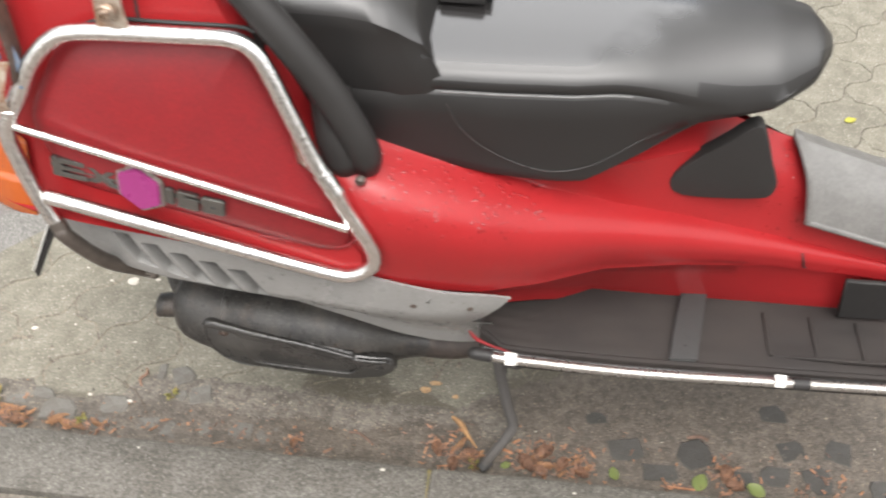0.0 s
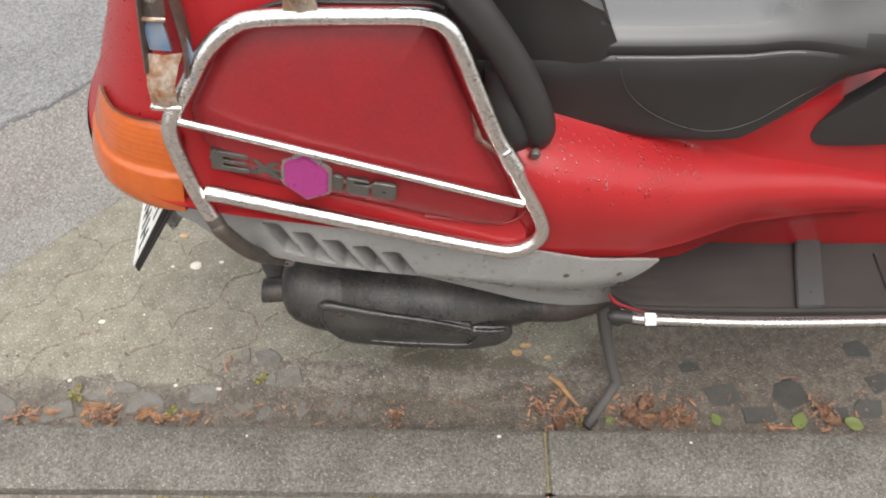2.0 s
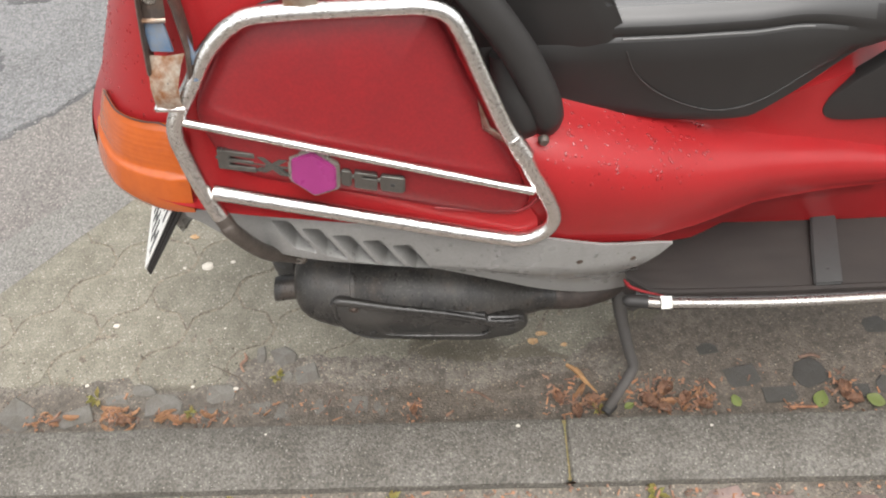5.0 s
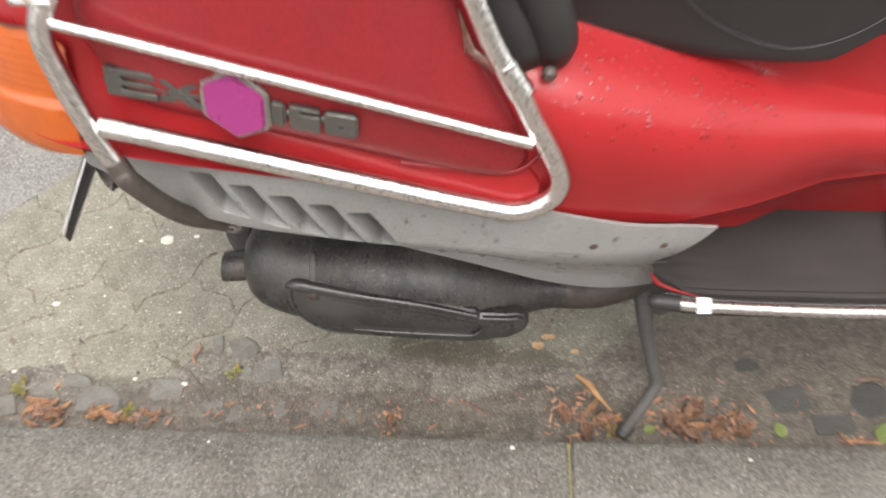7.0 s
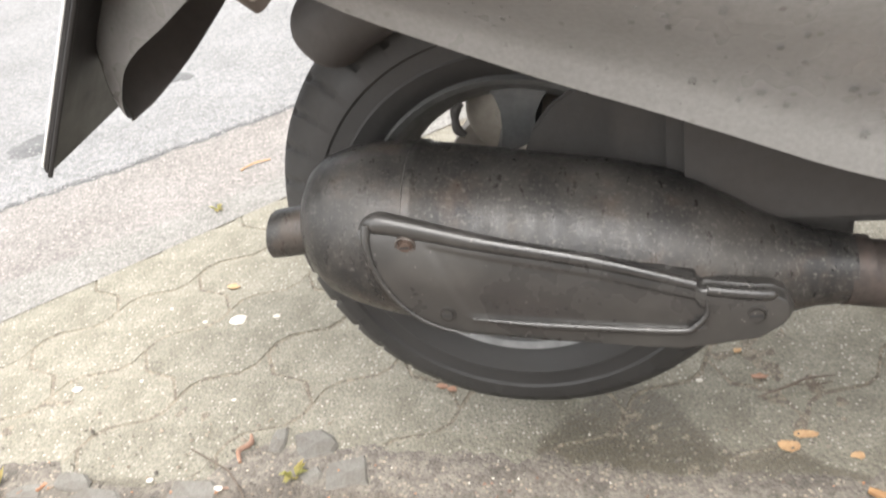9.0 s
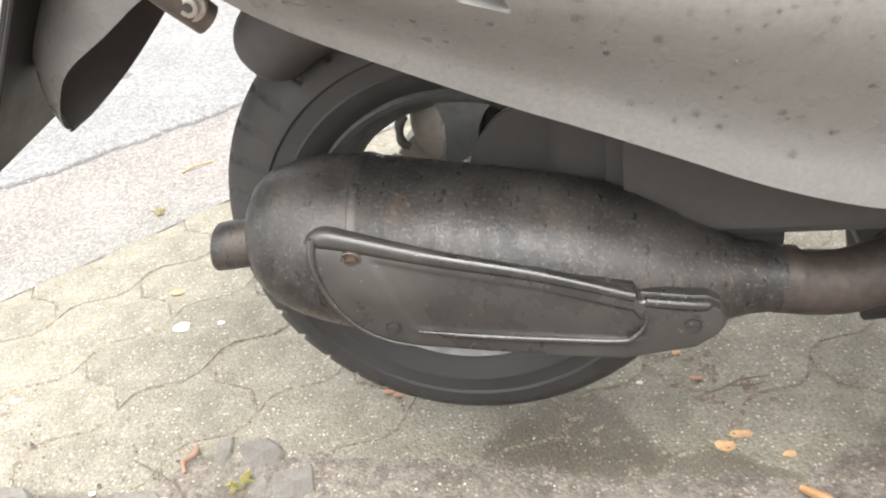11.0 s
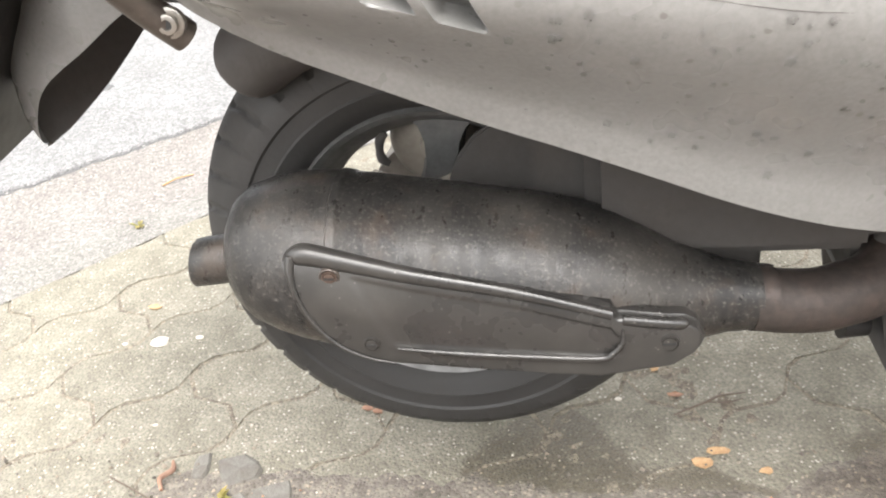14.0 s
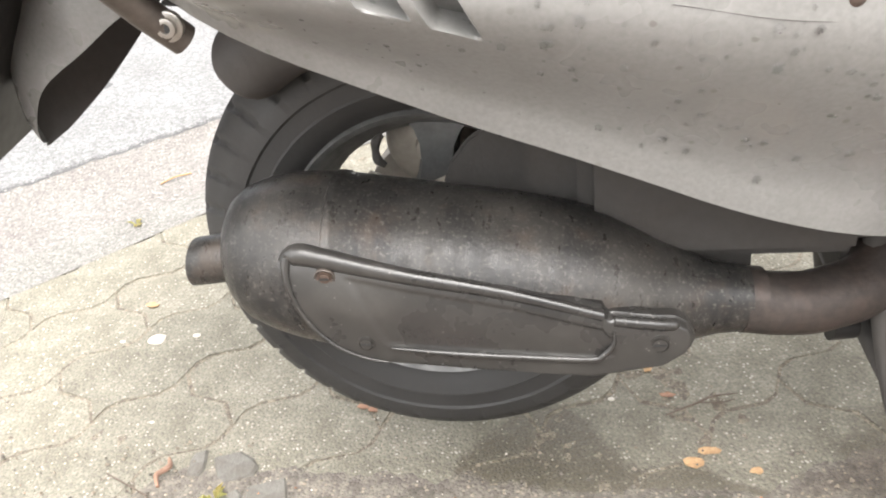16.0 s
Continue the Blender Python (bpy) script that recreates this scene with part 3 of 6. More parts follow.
def lay(name, me, at, turn=0.0, size=1.0, parent=None, mat=None):
    ob = new(name, me)
    ob.matrix_basis = Matrix.Translation(Vector(at) - (AT[parent] if parent else Vector())) @ Matrix.Rotation(turn, 4, "Z") @ Matrix.Scale(size, 4)
    if parent:
        ob.parent = parent
    return ob


# small basalt stones let into the soil between pavers and kerb
def hewn_stone(w, d, seed):
    """A flat hewn stone, nearly flush with the soil: a rough rectangle with knocked-off corners."""
    rnd = random.Random(seed)
    ring = []
    for sx, sy in ((-1, -1), (1, -1), (1, 1), (-1, 1)):
        x, y = sx * w / 2 * rnd.uniform(0.8, 1.05), sy * d / 2 * rnd.uniform(0.78, 1.05)
        if rnd.random() < 0.55:
            cut = rnd.uniform(0.12, 0.35)
            ends = [(x - sx * w * cut * 0.7, y), (x, y - sy * d * cut)]
            ring += ends if sx * sy < 0 else ends[::-1]
        else:
            ring.append((x, y))
    tilt_x, tilt_y = rnd.uniform(-0.03, 0.03), rnd.uniform(-0.03, 0.03)
    bm = bmesh.new()
    low = [bm.verts.new((x, y, -0.02)) for x, y in ring]
    mid = [bm.verts.new((x, y, -0.0022 + x * tilt_x + y * tilt_y)) for x, y in ring]
    top = [bm.verts.new((x - math.copysign(0.0022, x), y - math.copysign(0.0022, y), 0.0004 + x * tilt_x + y * tilt_y + rnd.uniform(-0.0005, 0.0005))) for x, y in ring]
    bm.faces.new(top)
    for i in range(len(ring)):
        j = (i + 1) % len(ring)
        bm.faces.new((low[i], low[j], mid[j], mid[i]))
        bm.faces.new((mid[i], mid[j], top[j], top[i]))
    bmesh.ops.recalc_face_normals(bm, faces=bm.faces)
    me = bpy.data.meshes.new("stone")
    bm.to_mesh(me)
    bm.free()
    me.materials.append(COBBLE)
    return me


edge_stones = tagged(thing("stone_edging", (0, 0.78, 0)), "flat grey basalt stones sunk in soil beside the kerb", "edging", kind="structure")
for i, (x, y, w, d, turn) in enumerate((
        (-0.96, 0.787, 0.072, 0.054, -0.5), (-0.86, 0.776, 0.074, 0.038, 0.35), (-0.79, 0.81, 0.042, 0.024, 0.1), (-0.745, 0.826, 0.05, 0.024, -0.1),
        (-0.702, 0.797, 0.074, 0.05, 0.0), (-0.607, 0.813, 0.06, 0.04, 0.05), (-0.63, 0.776, 0.052, 0.028, 0.0), (-0.503, 0.887, 0.046, 0.046, 0.4),
        (-0.545, 0.89, 0.02, 0.034, 0.2), (-0.493, 0.842, 0.024, 0.024, 0.6), (-0.46, 0.849, 0.048, 0.044, 0.3), (-0.536, 0.779, 0.046, 0.036, 0.1),
        (-0.484, 0.775, 0.05, 0.036, -0.1), (-0.42, 0.782, 0.046, 0.044, 0.1), (-0.368, 0.782, 0.044, 0.044, 0.0), (-0.322, 0.779, 0.04, 0.038, 0.1),
        (0.292, 0.814, 0.058, 0.046, 0.2), (0.403, 0.813, 0.064, 0.056, 0.3), (0.346, 0.774, 0.06, 0.036, 0.0), (0.478, 0.777, 0.042, 0.03, 0.1),
        (0.53, 0.786, 0.054, 0.042, -0.1), (0.565, 0.836, 0.05, 0.04, 0.3), (0.545, 0.905, 0.05, 0.04, 0.1), (0.243, 0.868, 0.042, 0.028, 0.1),
        (0.6, 0.785, 0.05, 0.05, 0.2), (0.64, 0.84, 0.05, 0.05, -0.2), (0.7, 0.77, 0.05, 0.05, 0.1))):
    lay("stone", hewn_stone(w, d, 40 + i), (x, y, (0.0034 if y < 0.79 and -0.56 < x < -0.3 else 0.0056) - 0.0026 * (y - 0.70) / 0.2), turn, 1.0, edge_stones)
SETTS = [stone_mesh(80 + i, 7, 0.042, 0.02, 0.005, 1.0 + 0.1 * (i % 2)) for i in range(4)]
for me in SETTS:
    me.materials.append(SETT)
k = 0
for row in range(5):
    for c in range(-13, 12):
        k += 1
        lay("sett", SETTS[k % 4], (c * 0.098 + 0.049 * (row % 2) + RNG.uniform(-0.012, 0.012), 0.548 - row * 0.094 + RNG.uniform(-0.01, 0.01), 0.056 + RNG.uniform(-0.003, 0.003)), RNG.uniform(-0.4, 0.4) + k, RNG.uniform(0.8, 1.0), footway)

# the rest of the sett paving, farther off
verts, faces = [], []
for row in range(5, 26):
    for c in range(-30, 30):
        me = SETTS[(row * 7 + c) % 4]
        b, turn = len(verts), RNG.uniform(-0.4, 0.4) + c
        x, y, size = c * 0.098 + 0.049 * (row % 2) + RNG.uniform(-0.01, 0.01), 0.548 - row * 0.094 + RNG.uniform(-0.01, 0.01), RNG.uniform(0.8, 1.0)
        verts += [(x + size * (v.co.x * math.cos(turn) - v.co.y * math.sin(turn)), y + size * (v.co.x * math.sin(turn) + v.co.y * math.cos(turn)), 0.056 + v.co.z * size) for v in me.vertices]
        faces += [tuple(i + b for i in p.vertices) for p in me.polygons]
me = bpy.data.meshes.new("far_setts")
me.from_pydata(verts, [], faces)
me.materials.append(SETT)
far_setts = new("far_setts", me)
far_setts.parent = footway
tagged(far_setts, kind="stuff")


# ---- the scooter ----
scooter = tagged(thing("motor_scooter", SCOOTER_AT), "red motor scooter with chrome side guard, wet from rain", "scooter")


def case_y(x, z):
    """The outer face of the side case; it leans in towards the top."""
    return 0.7485 + 0.237 * (z - 0.717) + 0.02 * (x + 0.25)


def guard_y(x, z):
    return 0.7235 + 0.237 * (z - 0.717) + 0.02 * (x + 0.25)


def cover_top(x):
    """The upper edge of the grey lower cover."""
    return lerp(x, (-0.50, -0.43, -0.25, -0.10, -0.058, 0.0, 0.085), (0.64, 0.634, 0.594, 0.546, 0.531, 0.508, 0.477))


def tail_plan(z, grow=0.0, n=30, clamp=True):
    """The half outline of the tail at one height, from the front of the case round to the rear middle."""
    dome = 0.0 if z < 0.87 else 0.30 * ((z - 0.87) / 0.1) ** 2 * 0.4
    front = -0.115 - 0.42 * max(0.0, z - 0.66) + min(0.04, max(0.0, 0.63 - z))
    rear = -0.615 - grow + 0.46 * max(0.0, z - 0.615) + dome * 0.5
    bend = -0.40 + 0.1 * max(0.0, z - 0.8)
    out = [Vector((front - dome * 0.4, MID, z)), Vector((front - dome * 0.4, case_y(front, z) + 0.02 + dome - grow, z)), Vector((front - 0.012 - dome * 0.4, case_y(front, z) + dome - grow, z))]
    for x in np.linspace(front - 0.03, bend, 8):
        out.append(Vector((x, case_y(x, z) + dome - grow, z)))
    ys = case_y(bend, z) + dome - grow
    for a in np.linspace(0, math.pi / 2, n)[1:]:
        cx, cy = abs(math.sin(a)) ** (2 / 2.3), abs(math.cos(a)) ** (2 / 2.3)
        out.append(Vector((bend - (bend - rear) * cx, MID - (MID - ys) * cy, z)))
    return [Vector((p.x, p.y, max(p.z, cover_top(p.x) - 0.012 if clamp else z))) for p in out]


def mirrored(row):
    return row + [Vector((p.x, 2 * MID - p.y, p.z)) for p in reversed(row[1:-1])]


levels = [0.555, 0.575, 0.61, 0.65, 0.69, 0.73, 0.77, 0.81, 0.85, 0.872, 0.892, 0.91, 0.928, 0.944, 0.956, 0.962]
tail_bm = grid([mirrored(tail_plan(z)) for z in levels], closed=True, cap=True)
tail_bm.normal_update()
bmesh.ops.recalc_face_normals(tail_bm, faces=tail_bm.faces)
tail_drops = drops(tail_bm, 260, 3, 0.0021, lambda c: c.y < 0.92 and c.x < -0.43 and c.z > 0.7)
tail = part("tail_body", tail_bm, RED, scooter, "glossy red painted tail shell")


def rain(bm, parent, mat=WATER):
    tagged(part("rainwater", bm, mat, parent), "clear rain drops", kind="stuff")


rain(tail_drops, tail, BEAD)

# lid of the side case: a raised plate inside the chrome guard
GUARD_XZ = ((-0.448, 0.738), (-0.421, 0.78), (-0.399, 0.812), (-0.370, 0.836), (-0.337, 0.8435), (-0.237, 0.843), (-0.195, 0.841), (-0.174, 0.832),
            (-0.162, 0.812), (-0.145, 0.768), (-0.124, 0.715), (-0.108, 0.686), (-0.095, 0.657), (-0.079, 0.628), (-0.070, 0.604), (-0.076, 0.586), (-0.101, 0.573))
LID_XZ = ((-0.430, 0.735), (-0.404, 0.783), (-0.382, 0.812), (-0.357, 0.826), (-0.30, 0.828), (-0.205, 0.827), (-0.186, 0.815), (-0.165, 0.76), (-0.135, 0.69), (-0.105, 0.63), (-0.10, 0.60), (-0.13, 0.588),
          (-0.264, 0.622), (-0.405, 0.662), (-0.420, 0.69))


def lid_rows():
    """Rings from the rim of the lid to its middle, bulging a little."""
    ring = spline([Vector((x, 0, z)) for x, z in LID_XZ], 6, closed=True)
    mid = sum(ring, Vector()) / len(ring)
    rows = []
    for k, h in ((1.012, -0.008), (1.008, 0.001), (1.0, 0.004), (0.985, 0.006), (0.9, 0.011), (0.7, 0.0155), (0.4, 0.018), (0.1, 0.0185)):
        row = []
        for p in ring:
            q = mid + (p - mid) * k
            row.append(Vector((q.x, case_y(q.x, q.z) - h, q.z)))
        rows.append(row)
    return rows


lid_bm = grid(lid_rows(), closed=True, cap=False)
lid_bm.faces.new([v for v in lid_bm.verts][-len(LID_XZ) * 6:])
lid = part("case_lid", lid_bm, RED_CASE, scooter, "matt red side case lid")
for pts, r, out in ((((-0.2, 0.603), (-0.16, 0.597), (-0.119, 0.592), (-0.1, 0.596), (-0.088, 0.608)), 0.002, 0.0),
               (((-0.41, 0.752), (-0.33, 0.735), (-0.24, 0.712), (-0.15, 0.69)), 0.0016, 0.011)):
    part("ridge", tube([(x, case_y(x, z) - 0.0055 - out * math.sin(math.pi * i / (len(pts) - 1)), z) for i, (x, z) in enumerate(pts)], r, 10), RED_CASE, lid)
part("seam", tube([(x, case_y(x, z) - 0.0012, z) for x, z in ((-0.44, 0.758), (-0.432, 0.769), (-0.394, 0.811), (-0.356, 0.833), (-0.322, 0.843), (-0.281, 0.842), (-0.249, 0.841), (-0.193, 0.839), (-0.176, 0.834))], 0.0022, 8), INK, tail, "dark gap under the case lid")
part("seam", tube([(-0.292, case_y(-0.29, 0.842) + 0.0005, 0.842), (-0.291, case_y(-0.29, 0.86) + 0.0005, 0.86), (-0.29, case_y(-0.29, 0.872) + 0.001, 0.88), (-0.286, case_y(-0.29, 0.9) + 0.016, 0.905)], 0.002, 8), INK, tail)

# chrome guard round the case
TAIL_BAR = ((-0.448, 0.738), (-0.447, 0.70), (-0.436, 0.650), (-0.421, 0.607))
hoop = [(x, guard_y(x, z), z) for x, z in reversed(GUARD_XZ)] + [(x, guard_y(x, z), z) for x, z in TAIL_BAR[1:]]
hoop = [(-0.429, guard_y(-0.42, 0.657), 0.657), (-0.345, guard_y(-0.34, 0.634), 0.6345), (-0.263, guard_y(-0.26, 0.612), 0.612), (-0.138, guard_y(-0.14, 0.5785), 0.5785)] + hoop
# the lower bar and the front corner lie closer to the case
hoop = [(x, y + d, z - 1.33 * d) for (x, y, z), d in zip(hoop, [0.0, 0.004, 0.008, 0.0135, 0.015, 0.0145, 0.012, 0.007, 0.003] + [0.0] * len(hoop))]
guard = part("side_guard", tube(hoop, 0.0088, 16, n=6), CHROME, scooter, "pitted chrome tube guard round the side case")
part("mount_tail", tube([(-0.4235, guard_y(-0.42, 0.614), 0.614), hoop[-1], (-0.409, 0.704, 0.566), (-0.399, 0.719, 0.53), (-0.387, 0.738, 0.50), (-0.372, 0.752, 0.476)], 0.0092, 16, n=6), DULL_STEEL, guard, "dull brown steel mounting tail")
part("weld", tube([(-0.4275, guard_y(-0.427, 0.626), 0.626), (-0.4225, guard_y(-0.422, 0.611), 0.611)], 0.0093, 14), DULL_STEEL, guard, "dull weld on the guard")
part("cross_bar", tube([(-0.440, guard_y(-0.44, 0.741) - 0.001, 0.7415), (-0.094, guard_y(-0.09, 0.635) - 0.001, 0.6355)], 0.0046, 12), CHROME, guard, "thin chrome bar")


def disc_bolt(name, at, r, depth, mat, parent, axis="y", label=""):
    """A washer with a socket-headed bolt in it, facing the near side."""
    x, y, z = at
    prof = [(0.0001, 0.002), (r, 0.002), (r, -depth * 0.35), (r * 0.92, -depth * 0.45), (r * 0.66, -depth * 0.45), (r * 0.64, -depth), (r * 0.56, -depth * 1.08), (r * 0.34, -depth * 1.08), (r * 0.3, -depth * 0.6), (0.0001, -depth * 0.6)]
    return part(name, lathe(prof, at, 18, axis=axis), mat, parent, label)


disc_bolt("bolt", (-0.374, 0.742, 0.487), 0.0085, 0.005, ZINC, guard, label="steel socket bolt with washer")
part("bolt_socket", lathe([(0.0001, -0.0042), (0.003, -0.0042), (0.003, -0.0036), (0.0001, -0.0036)], (-0.374, 0.742, 0.487), 12), INK, guard, "dark hexagon socket")
# upper lug with its bolt
part("lug", plate([(-0.322, 0.746, 0.838), (-0.288, 0.746, 0.838), (-0.292, 0.757, 0.885), (-0.296, 0.766, 0.915), (-0.318, 0.766, 0.915), (-0.318, 0.757, 0.885)], (0, 0.004, 0.001), 0.001, 1), STEEL, guard, "rust-stained steel lug")
disc_bolt("bolt", (-0.305, 0.749, 0.868), 0.009, 0.007, STEEL, guard)
# lower front tab: bent sheet triangle
part("tab", plate([(-0.150, 0.742, 0.735), (-0.146, 0.736, 0.700), (-0.118, 0.728, 0.681), (-0.112, 0.724, 0.690), (-0.138, 0.731, 0.706)], (0.0, 0.004, 0.0), 0.0008, 1), STEEL, guard, "bent steel tab")
part("joint_sleeve", tube([(-0.117, guard_y(-0.117, 0.70), 0.702), (-0.104, guard_y(-0.104, 0.678), 0.678)], [0.0098, 0.0105], 14), CHROME, guard)


# latch of the case at the rear
def ly(z):
    return 0.722 + 0.30 * (z - 0.765)
latch = part("case_latch", grid([[Vector((x0, ly(z) + 0.001 - 0.004 * b, z)), Vector((x0 + w * 0.5, ly(z) - 0.002 - 0.004 * b, z)), Vector((x0 + w, ly(z) + 0.001 - 0.004 * b, z))] for x0, w, z, b in ((-0.457, 0.025, 0.763, 0), (-0.4565, 0.025, 0.772, 1), (-0.456, 0.026, 0.787, 1.5), (-0.4545, 0.031, 0.805, 0.5), (-0.452, 0.034, 0.815, 0.0))]), RUSTY, scooter, "rusted steel case latch")
part("foot", plate([(-0.460, ly(0.757), 0.759), (-0.430, ly(0.757), 0.757), (-0.430, ly(0.757) + 0.022, 0.757), (-0.460, ly(0.757) + 0.022, 0.759)], (0, 0, 0.006), 0.0015, 1), CHROME, latch, "bright bent foot")
for side in ([(-0.456, 0.80), (-0.453, 0.835), (-0.449, 0.87), (-0.452, 0.93), (-0.456, 0.985)], [(-0.4195, 0.795), (-0.416, 0.82), (-0.4195, 0.86), (-0.428, 0.905), (-0.437, 0.985)]):
    part("cheek", grid([[Vector((x, ly(z) + 0.016, z)), Vector((x, ly(z) - 0.004, z)), Vector((x + 0.0025, ly(z) - 0.008, z)), Vector((x + 0.004, ly(z) - 0.004, z)), Vector((x + 0.004, ly(z) + 0.016, z))] for x, z in side]), BROWN_STEEL, latch, "brown rusted channel side")
part("spring_plate", plate([(-0.449, ly(0.815) + 0.002, 0.817), (-0.428, ly(0.815) + 0.002, 0.815), (-0.431, ly(0.85), 0.844), (-0.451, ly(0.85), 0.846)], (0, 0.003, 0), 0.0008, 1), BLUE_STEEL, latch, "blue-painted spring plate")
part("arm", grid([[Vector((x - w, ly(z) + 0.002, z)), Vector((x, ly(z) - 0.003, z)), Vector((x + w, ly(z) + 0.002, z))] for x, z, w in ((-0.438, 0.848, 0.0105), (-0.4365, 0.87, 0.0115), (-0.438, 0.9, 0.0095), (-0.444, 0.985, 0.0085))]), BROWN_STEEL, latch, "dark latch arm")
part("arm_lip", tube([(-0.449, ly(0.847) - 0.002, 0.848), (-0.438, ly(0.847) - 0.004, 0.849), (-0.427, ly(0.847) - 0.002, 0.847)], 0.0022, 8), STEEL, latch)
disc_bolt("rivet", (-0.4365, ly(0.868) - 0.003, 0.867), 0.006, 0.003, ZINC, latch)
disc_bolt("rivet", (-0.4385, ly(0.892) - 0.003, 0.892), 0.007, 0.005, ZINC, latch)
part("brace", tube([(-0.4165, ly(0.83) + 0.004, 0.83), (-0.412, 0.738, 0.806), (-0.414, 0.731, 0.788)], 0.0035, 8), BLUE_STEEL, latch)

# amber indicator round the corner of the tail
ind_rows = []
for k in range(34):
    f = k / 33
    z_top = lerp(f, (0, 0.14, 0.65, 0.9, 1), (0.706, 0.716, 0.699, 0.698, 0.688))
    z_bot = lerp(f, (0, 0.18, 0.6, 0.92, 1), (0.612, 0.607, 0.602, 0.611, 0.62))
    row = []
    for j in range(49):
        v = j / 48
        z = z_top + (z_bot - z_top) * v
        bulge = 0.0055 + 0.0065 * (1 - abs(2 * v - 1) ** 4) * min(1.0, 8 * f + 0.1, 8 * (1 - f) + 0.1) + 0.005 * step(0.49, 0.55, v) * (1.2 - 0.5 * v)
        bulge += 0.0005 * math.sin(v * 110) * (0.04 < v < 0.47)
        bulge *= 1.0 - 0.45 * step(0.5, 1.0, f)
        plan = tail_plan(z, bulge, clamp=False)[3:]
        s = 11.3 + 15.7 * f
        i = int(s)
        row.append(plan[i].lerp(plan[i + 1], s - i))
    inward = (Vector((-0.42, MID, 0.66)) - row[-1]).normalized()
    row.append(row[-1] + inward * 0.012 + Vector((0, 0, -0.002)))
    row.append(row[-1] + inward * 0.03)
    ind_rows.append(row)
indicator = part("indicator", grid(ind_rows), AMBER, scooter, "amber plastic indicator lens")
part("lens_edge", tube([r[0] + Vector((-0.001, -0.002, 0.001)) for r in ind_rows[2::4]], 0.0008, 8), INK, indicator)


# grey lower cover with louvres
def cover_low(x):
    return soft_lerp(x, (-0.50, -0.44, -0.40, -0.36, -0.31, -0.27, -0.23, -0.19, -0.14, -0.10, -0.05, 0.0, 0.06), (0.553, 0.523, 0.488, 0.462, 0.442, 0.423, 0.406, 0.389, 0.371, 0.351, 0.331, 0.313, 0.298))


def cover_y(x, z):
    """Outer face: nearly upright above, rolling in towards the lower edge."""
    base = soft_lerp(x, (-0.50, -0.46, -0.42, -0.38, -0.30, -0.05, 0.034, 0.085), (0.775, 0.748, 0.729, 0.720, 0.716, 0.717, 0.732, 0.753))
    t = max(0.0, (0.528 - z + 0.10 * min(0.0, x + 0.2)) / 0.10)
    lim = max(0.02, 0.528 - cover_low(x))
    t2 = max(0.0, 0.535 - z) / lim
    return base + 0.052 * step(0.3, 0.93, t2) + 0.012 * max(0.0, t2) ** 2 + 0.006 * max(0.0, z - 0.56) / 0.05


def louvre(x, z):
    """How deep the cover is pressed in at a place: five slanting louvres."""
    d = 0.0
    for k in range(5):
        x0 = -0.2425 - 0.0332 * k
        zt, zb = 0.535 + 0.0111 * k, 0.474 + 0.0136 * k
        if zb - 0.012 < z < zt + 0.006:
            cx = x0 + (zt - z) * 0.42
            u = (x - cx) / 0.0095
            low = zb - 0.33 * (x - x0 - (zt - zb) * 0.42 - 0.0095)
            w = step(-1.15, -0.8, u) * step(1.2, 0.85, u) * step(low - 0.001, low + 0.003, z) * step(zt + 0.003, zt - 0.001, z)
            d = max(d, w * (0.016 + 0.012 * min(1.0, max(0.0, (zt - z) / (zt - zb)))))
    return d


cover_rows = []
for i in range(640):
    u = i / 639
    row = []
    for j in range(130):
        v = j / 129
        xe = lerp(v, (0, 0.46, 0.62, 1), (0.085, 0.034, 0.062, 0.058))
        x = -0.50 + (xe + 0.50) * u
        z = cover_top(x) + (cover_low(x) - cover_top(x)) * v
        row.append(Vector((x, cover_y(x, z) + louvre(x, z), z)))
    row.insert(0, row[0] + Vector((0, 0.004, -0.0005)))
    row.append(row[-1] + Vector((0, 0.008, 0.0015)))
    row.append(row[-1] + Vector((0, 0.012, 0.012)))
    cover_rows.append(row)
cover_bm = grid(cover_rows)
bmesh.ops.recalc_face_normals(cover_bm, faces=cover_bm.faces)
if sum(f.normal.y for f in cover_bm.faces) > 0:
    bmesh.ops.reverse_faces(cover_bm, faces=cover_bm.faces)
cover_drops = drops(cover_bm, 120, 5, 0.0022, lambda c: c.x > -0.36 and c.z > 0.4 and c.z < cover_top(c.x) - 0.02)
cover_beads = drops(cover_bm, 80, 6, 0.003, lambda c: c.x > -0.22 and 0.36 < c.z < cover_top(c.x) - 0.02)
cover = part("lower_cover", cover_bm, GREY, scooter, "weathered grey plastic lower cover with louvres")
rain(cover_drops, cover)
rain(cover_beads, cover)

for x, z in ((-0.033, 0.483), (0.035, 0.466)):
    y = cover_y(x, z)
    part("rivet", lathe([(0.0001, -0.001), (0.0028, -0.001), (0.0045, 0.0002), (0.0045, 0.003)], (x, y, z), 14), BROWN_STEEL, cover, "dark rusty push rivet")
part("scratch", tube([(x, cover_y(x, z) - 0.0002, z) for x, z in ((-0.115, 0.487), (-0.06, 0.475), (0.0, 0.468))], 0.0002, 5), MATT, cover)

# badge on the lid


def on_badge(u, v, h):
    """A place on the badge: u along it, v up, h out from the lid."""
    x = -0.322 + u * 0.982 + v * 0.10
    z = 0.6685 - 0.19 * u + v * 0.95
    return Vector((x, case_y(x, z) - 0.0085 - 0.0105 * step(-0.41, -0.24, x) - h, z))


def badge_piece(name, outline, h, mat, label="", base=0.0, parent=None, bevel=0.0018):
    bm = plate([on_badge(u, v, base) for u, v in outline], on_badge(0, 0, h) - on_badge(0, 0, 0), bevel, 2)
    return part(name, bm, mat, parent or badge, label)


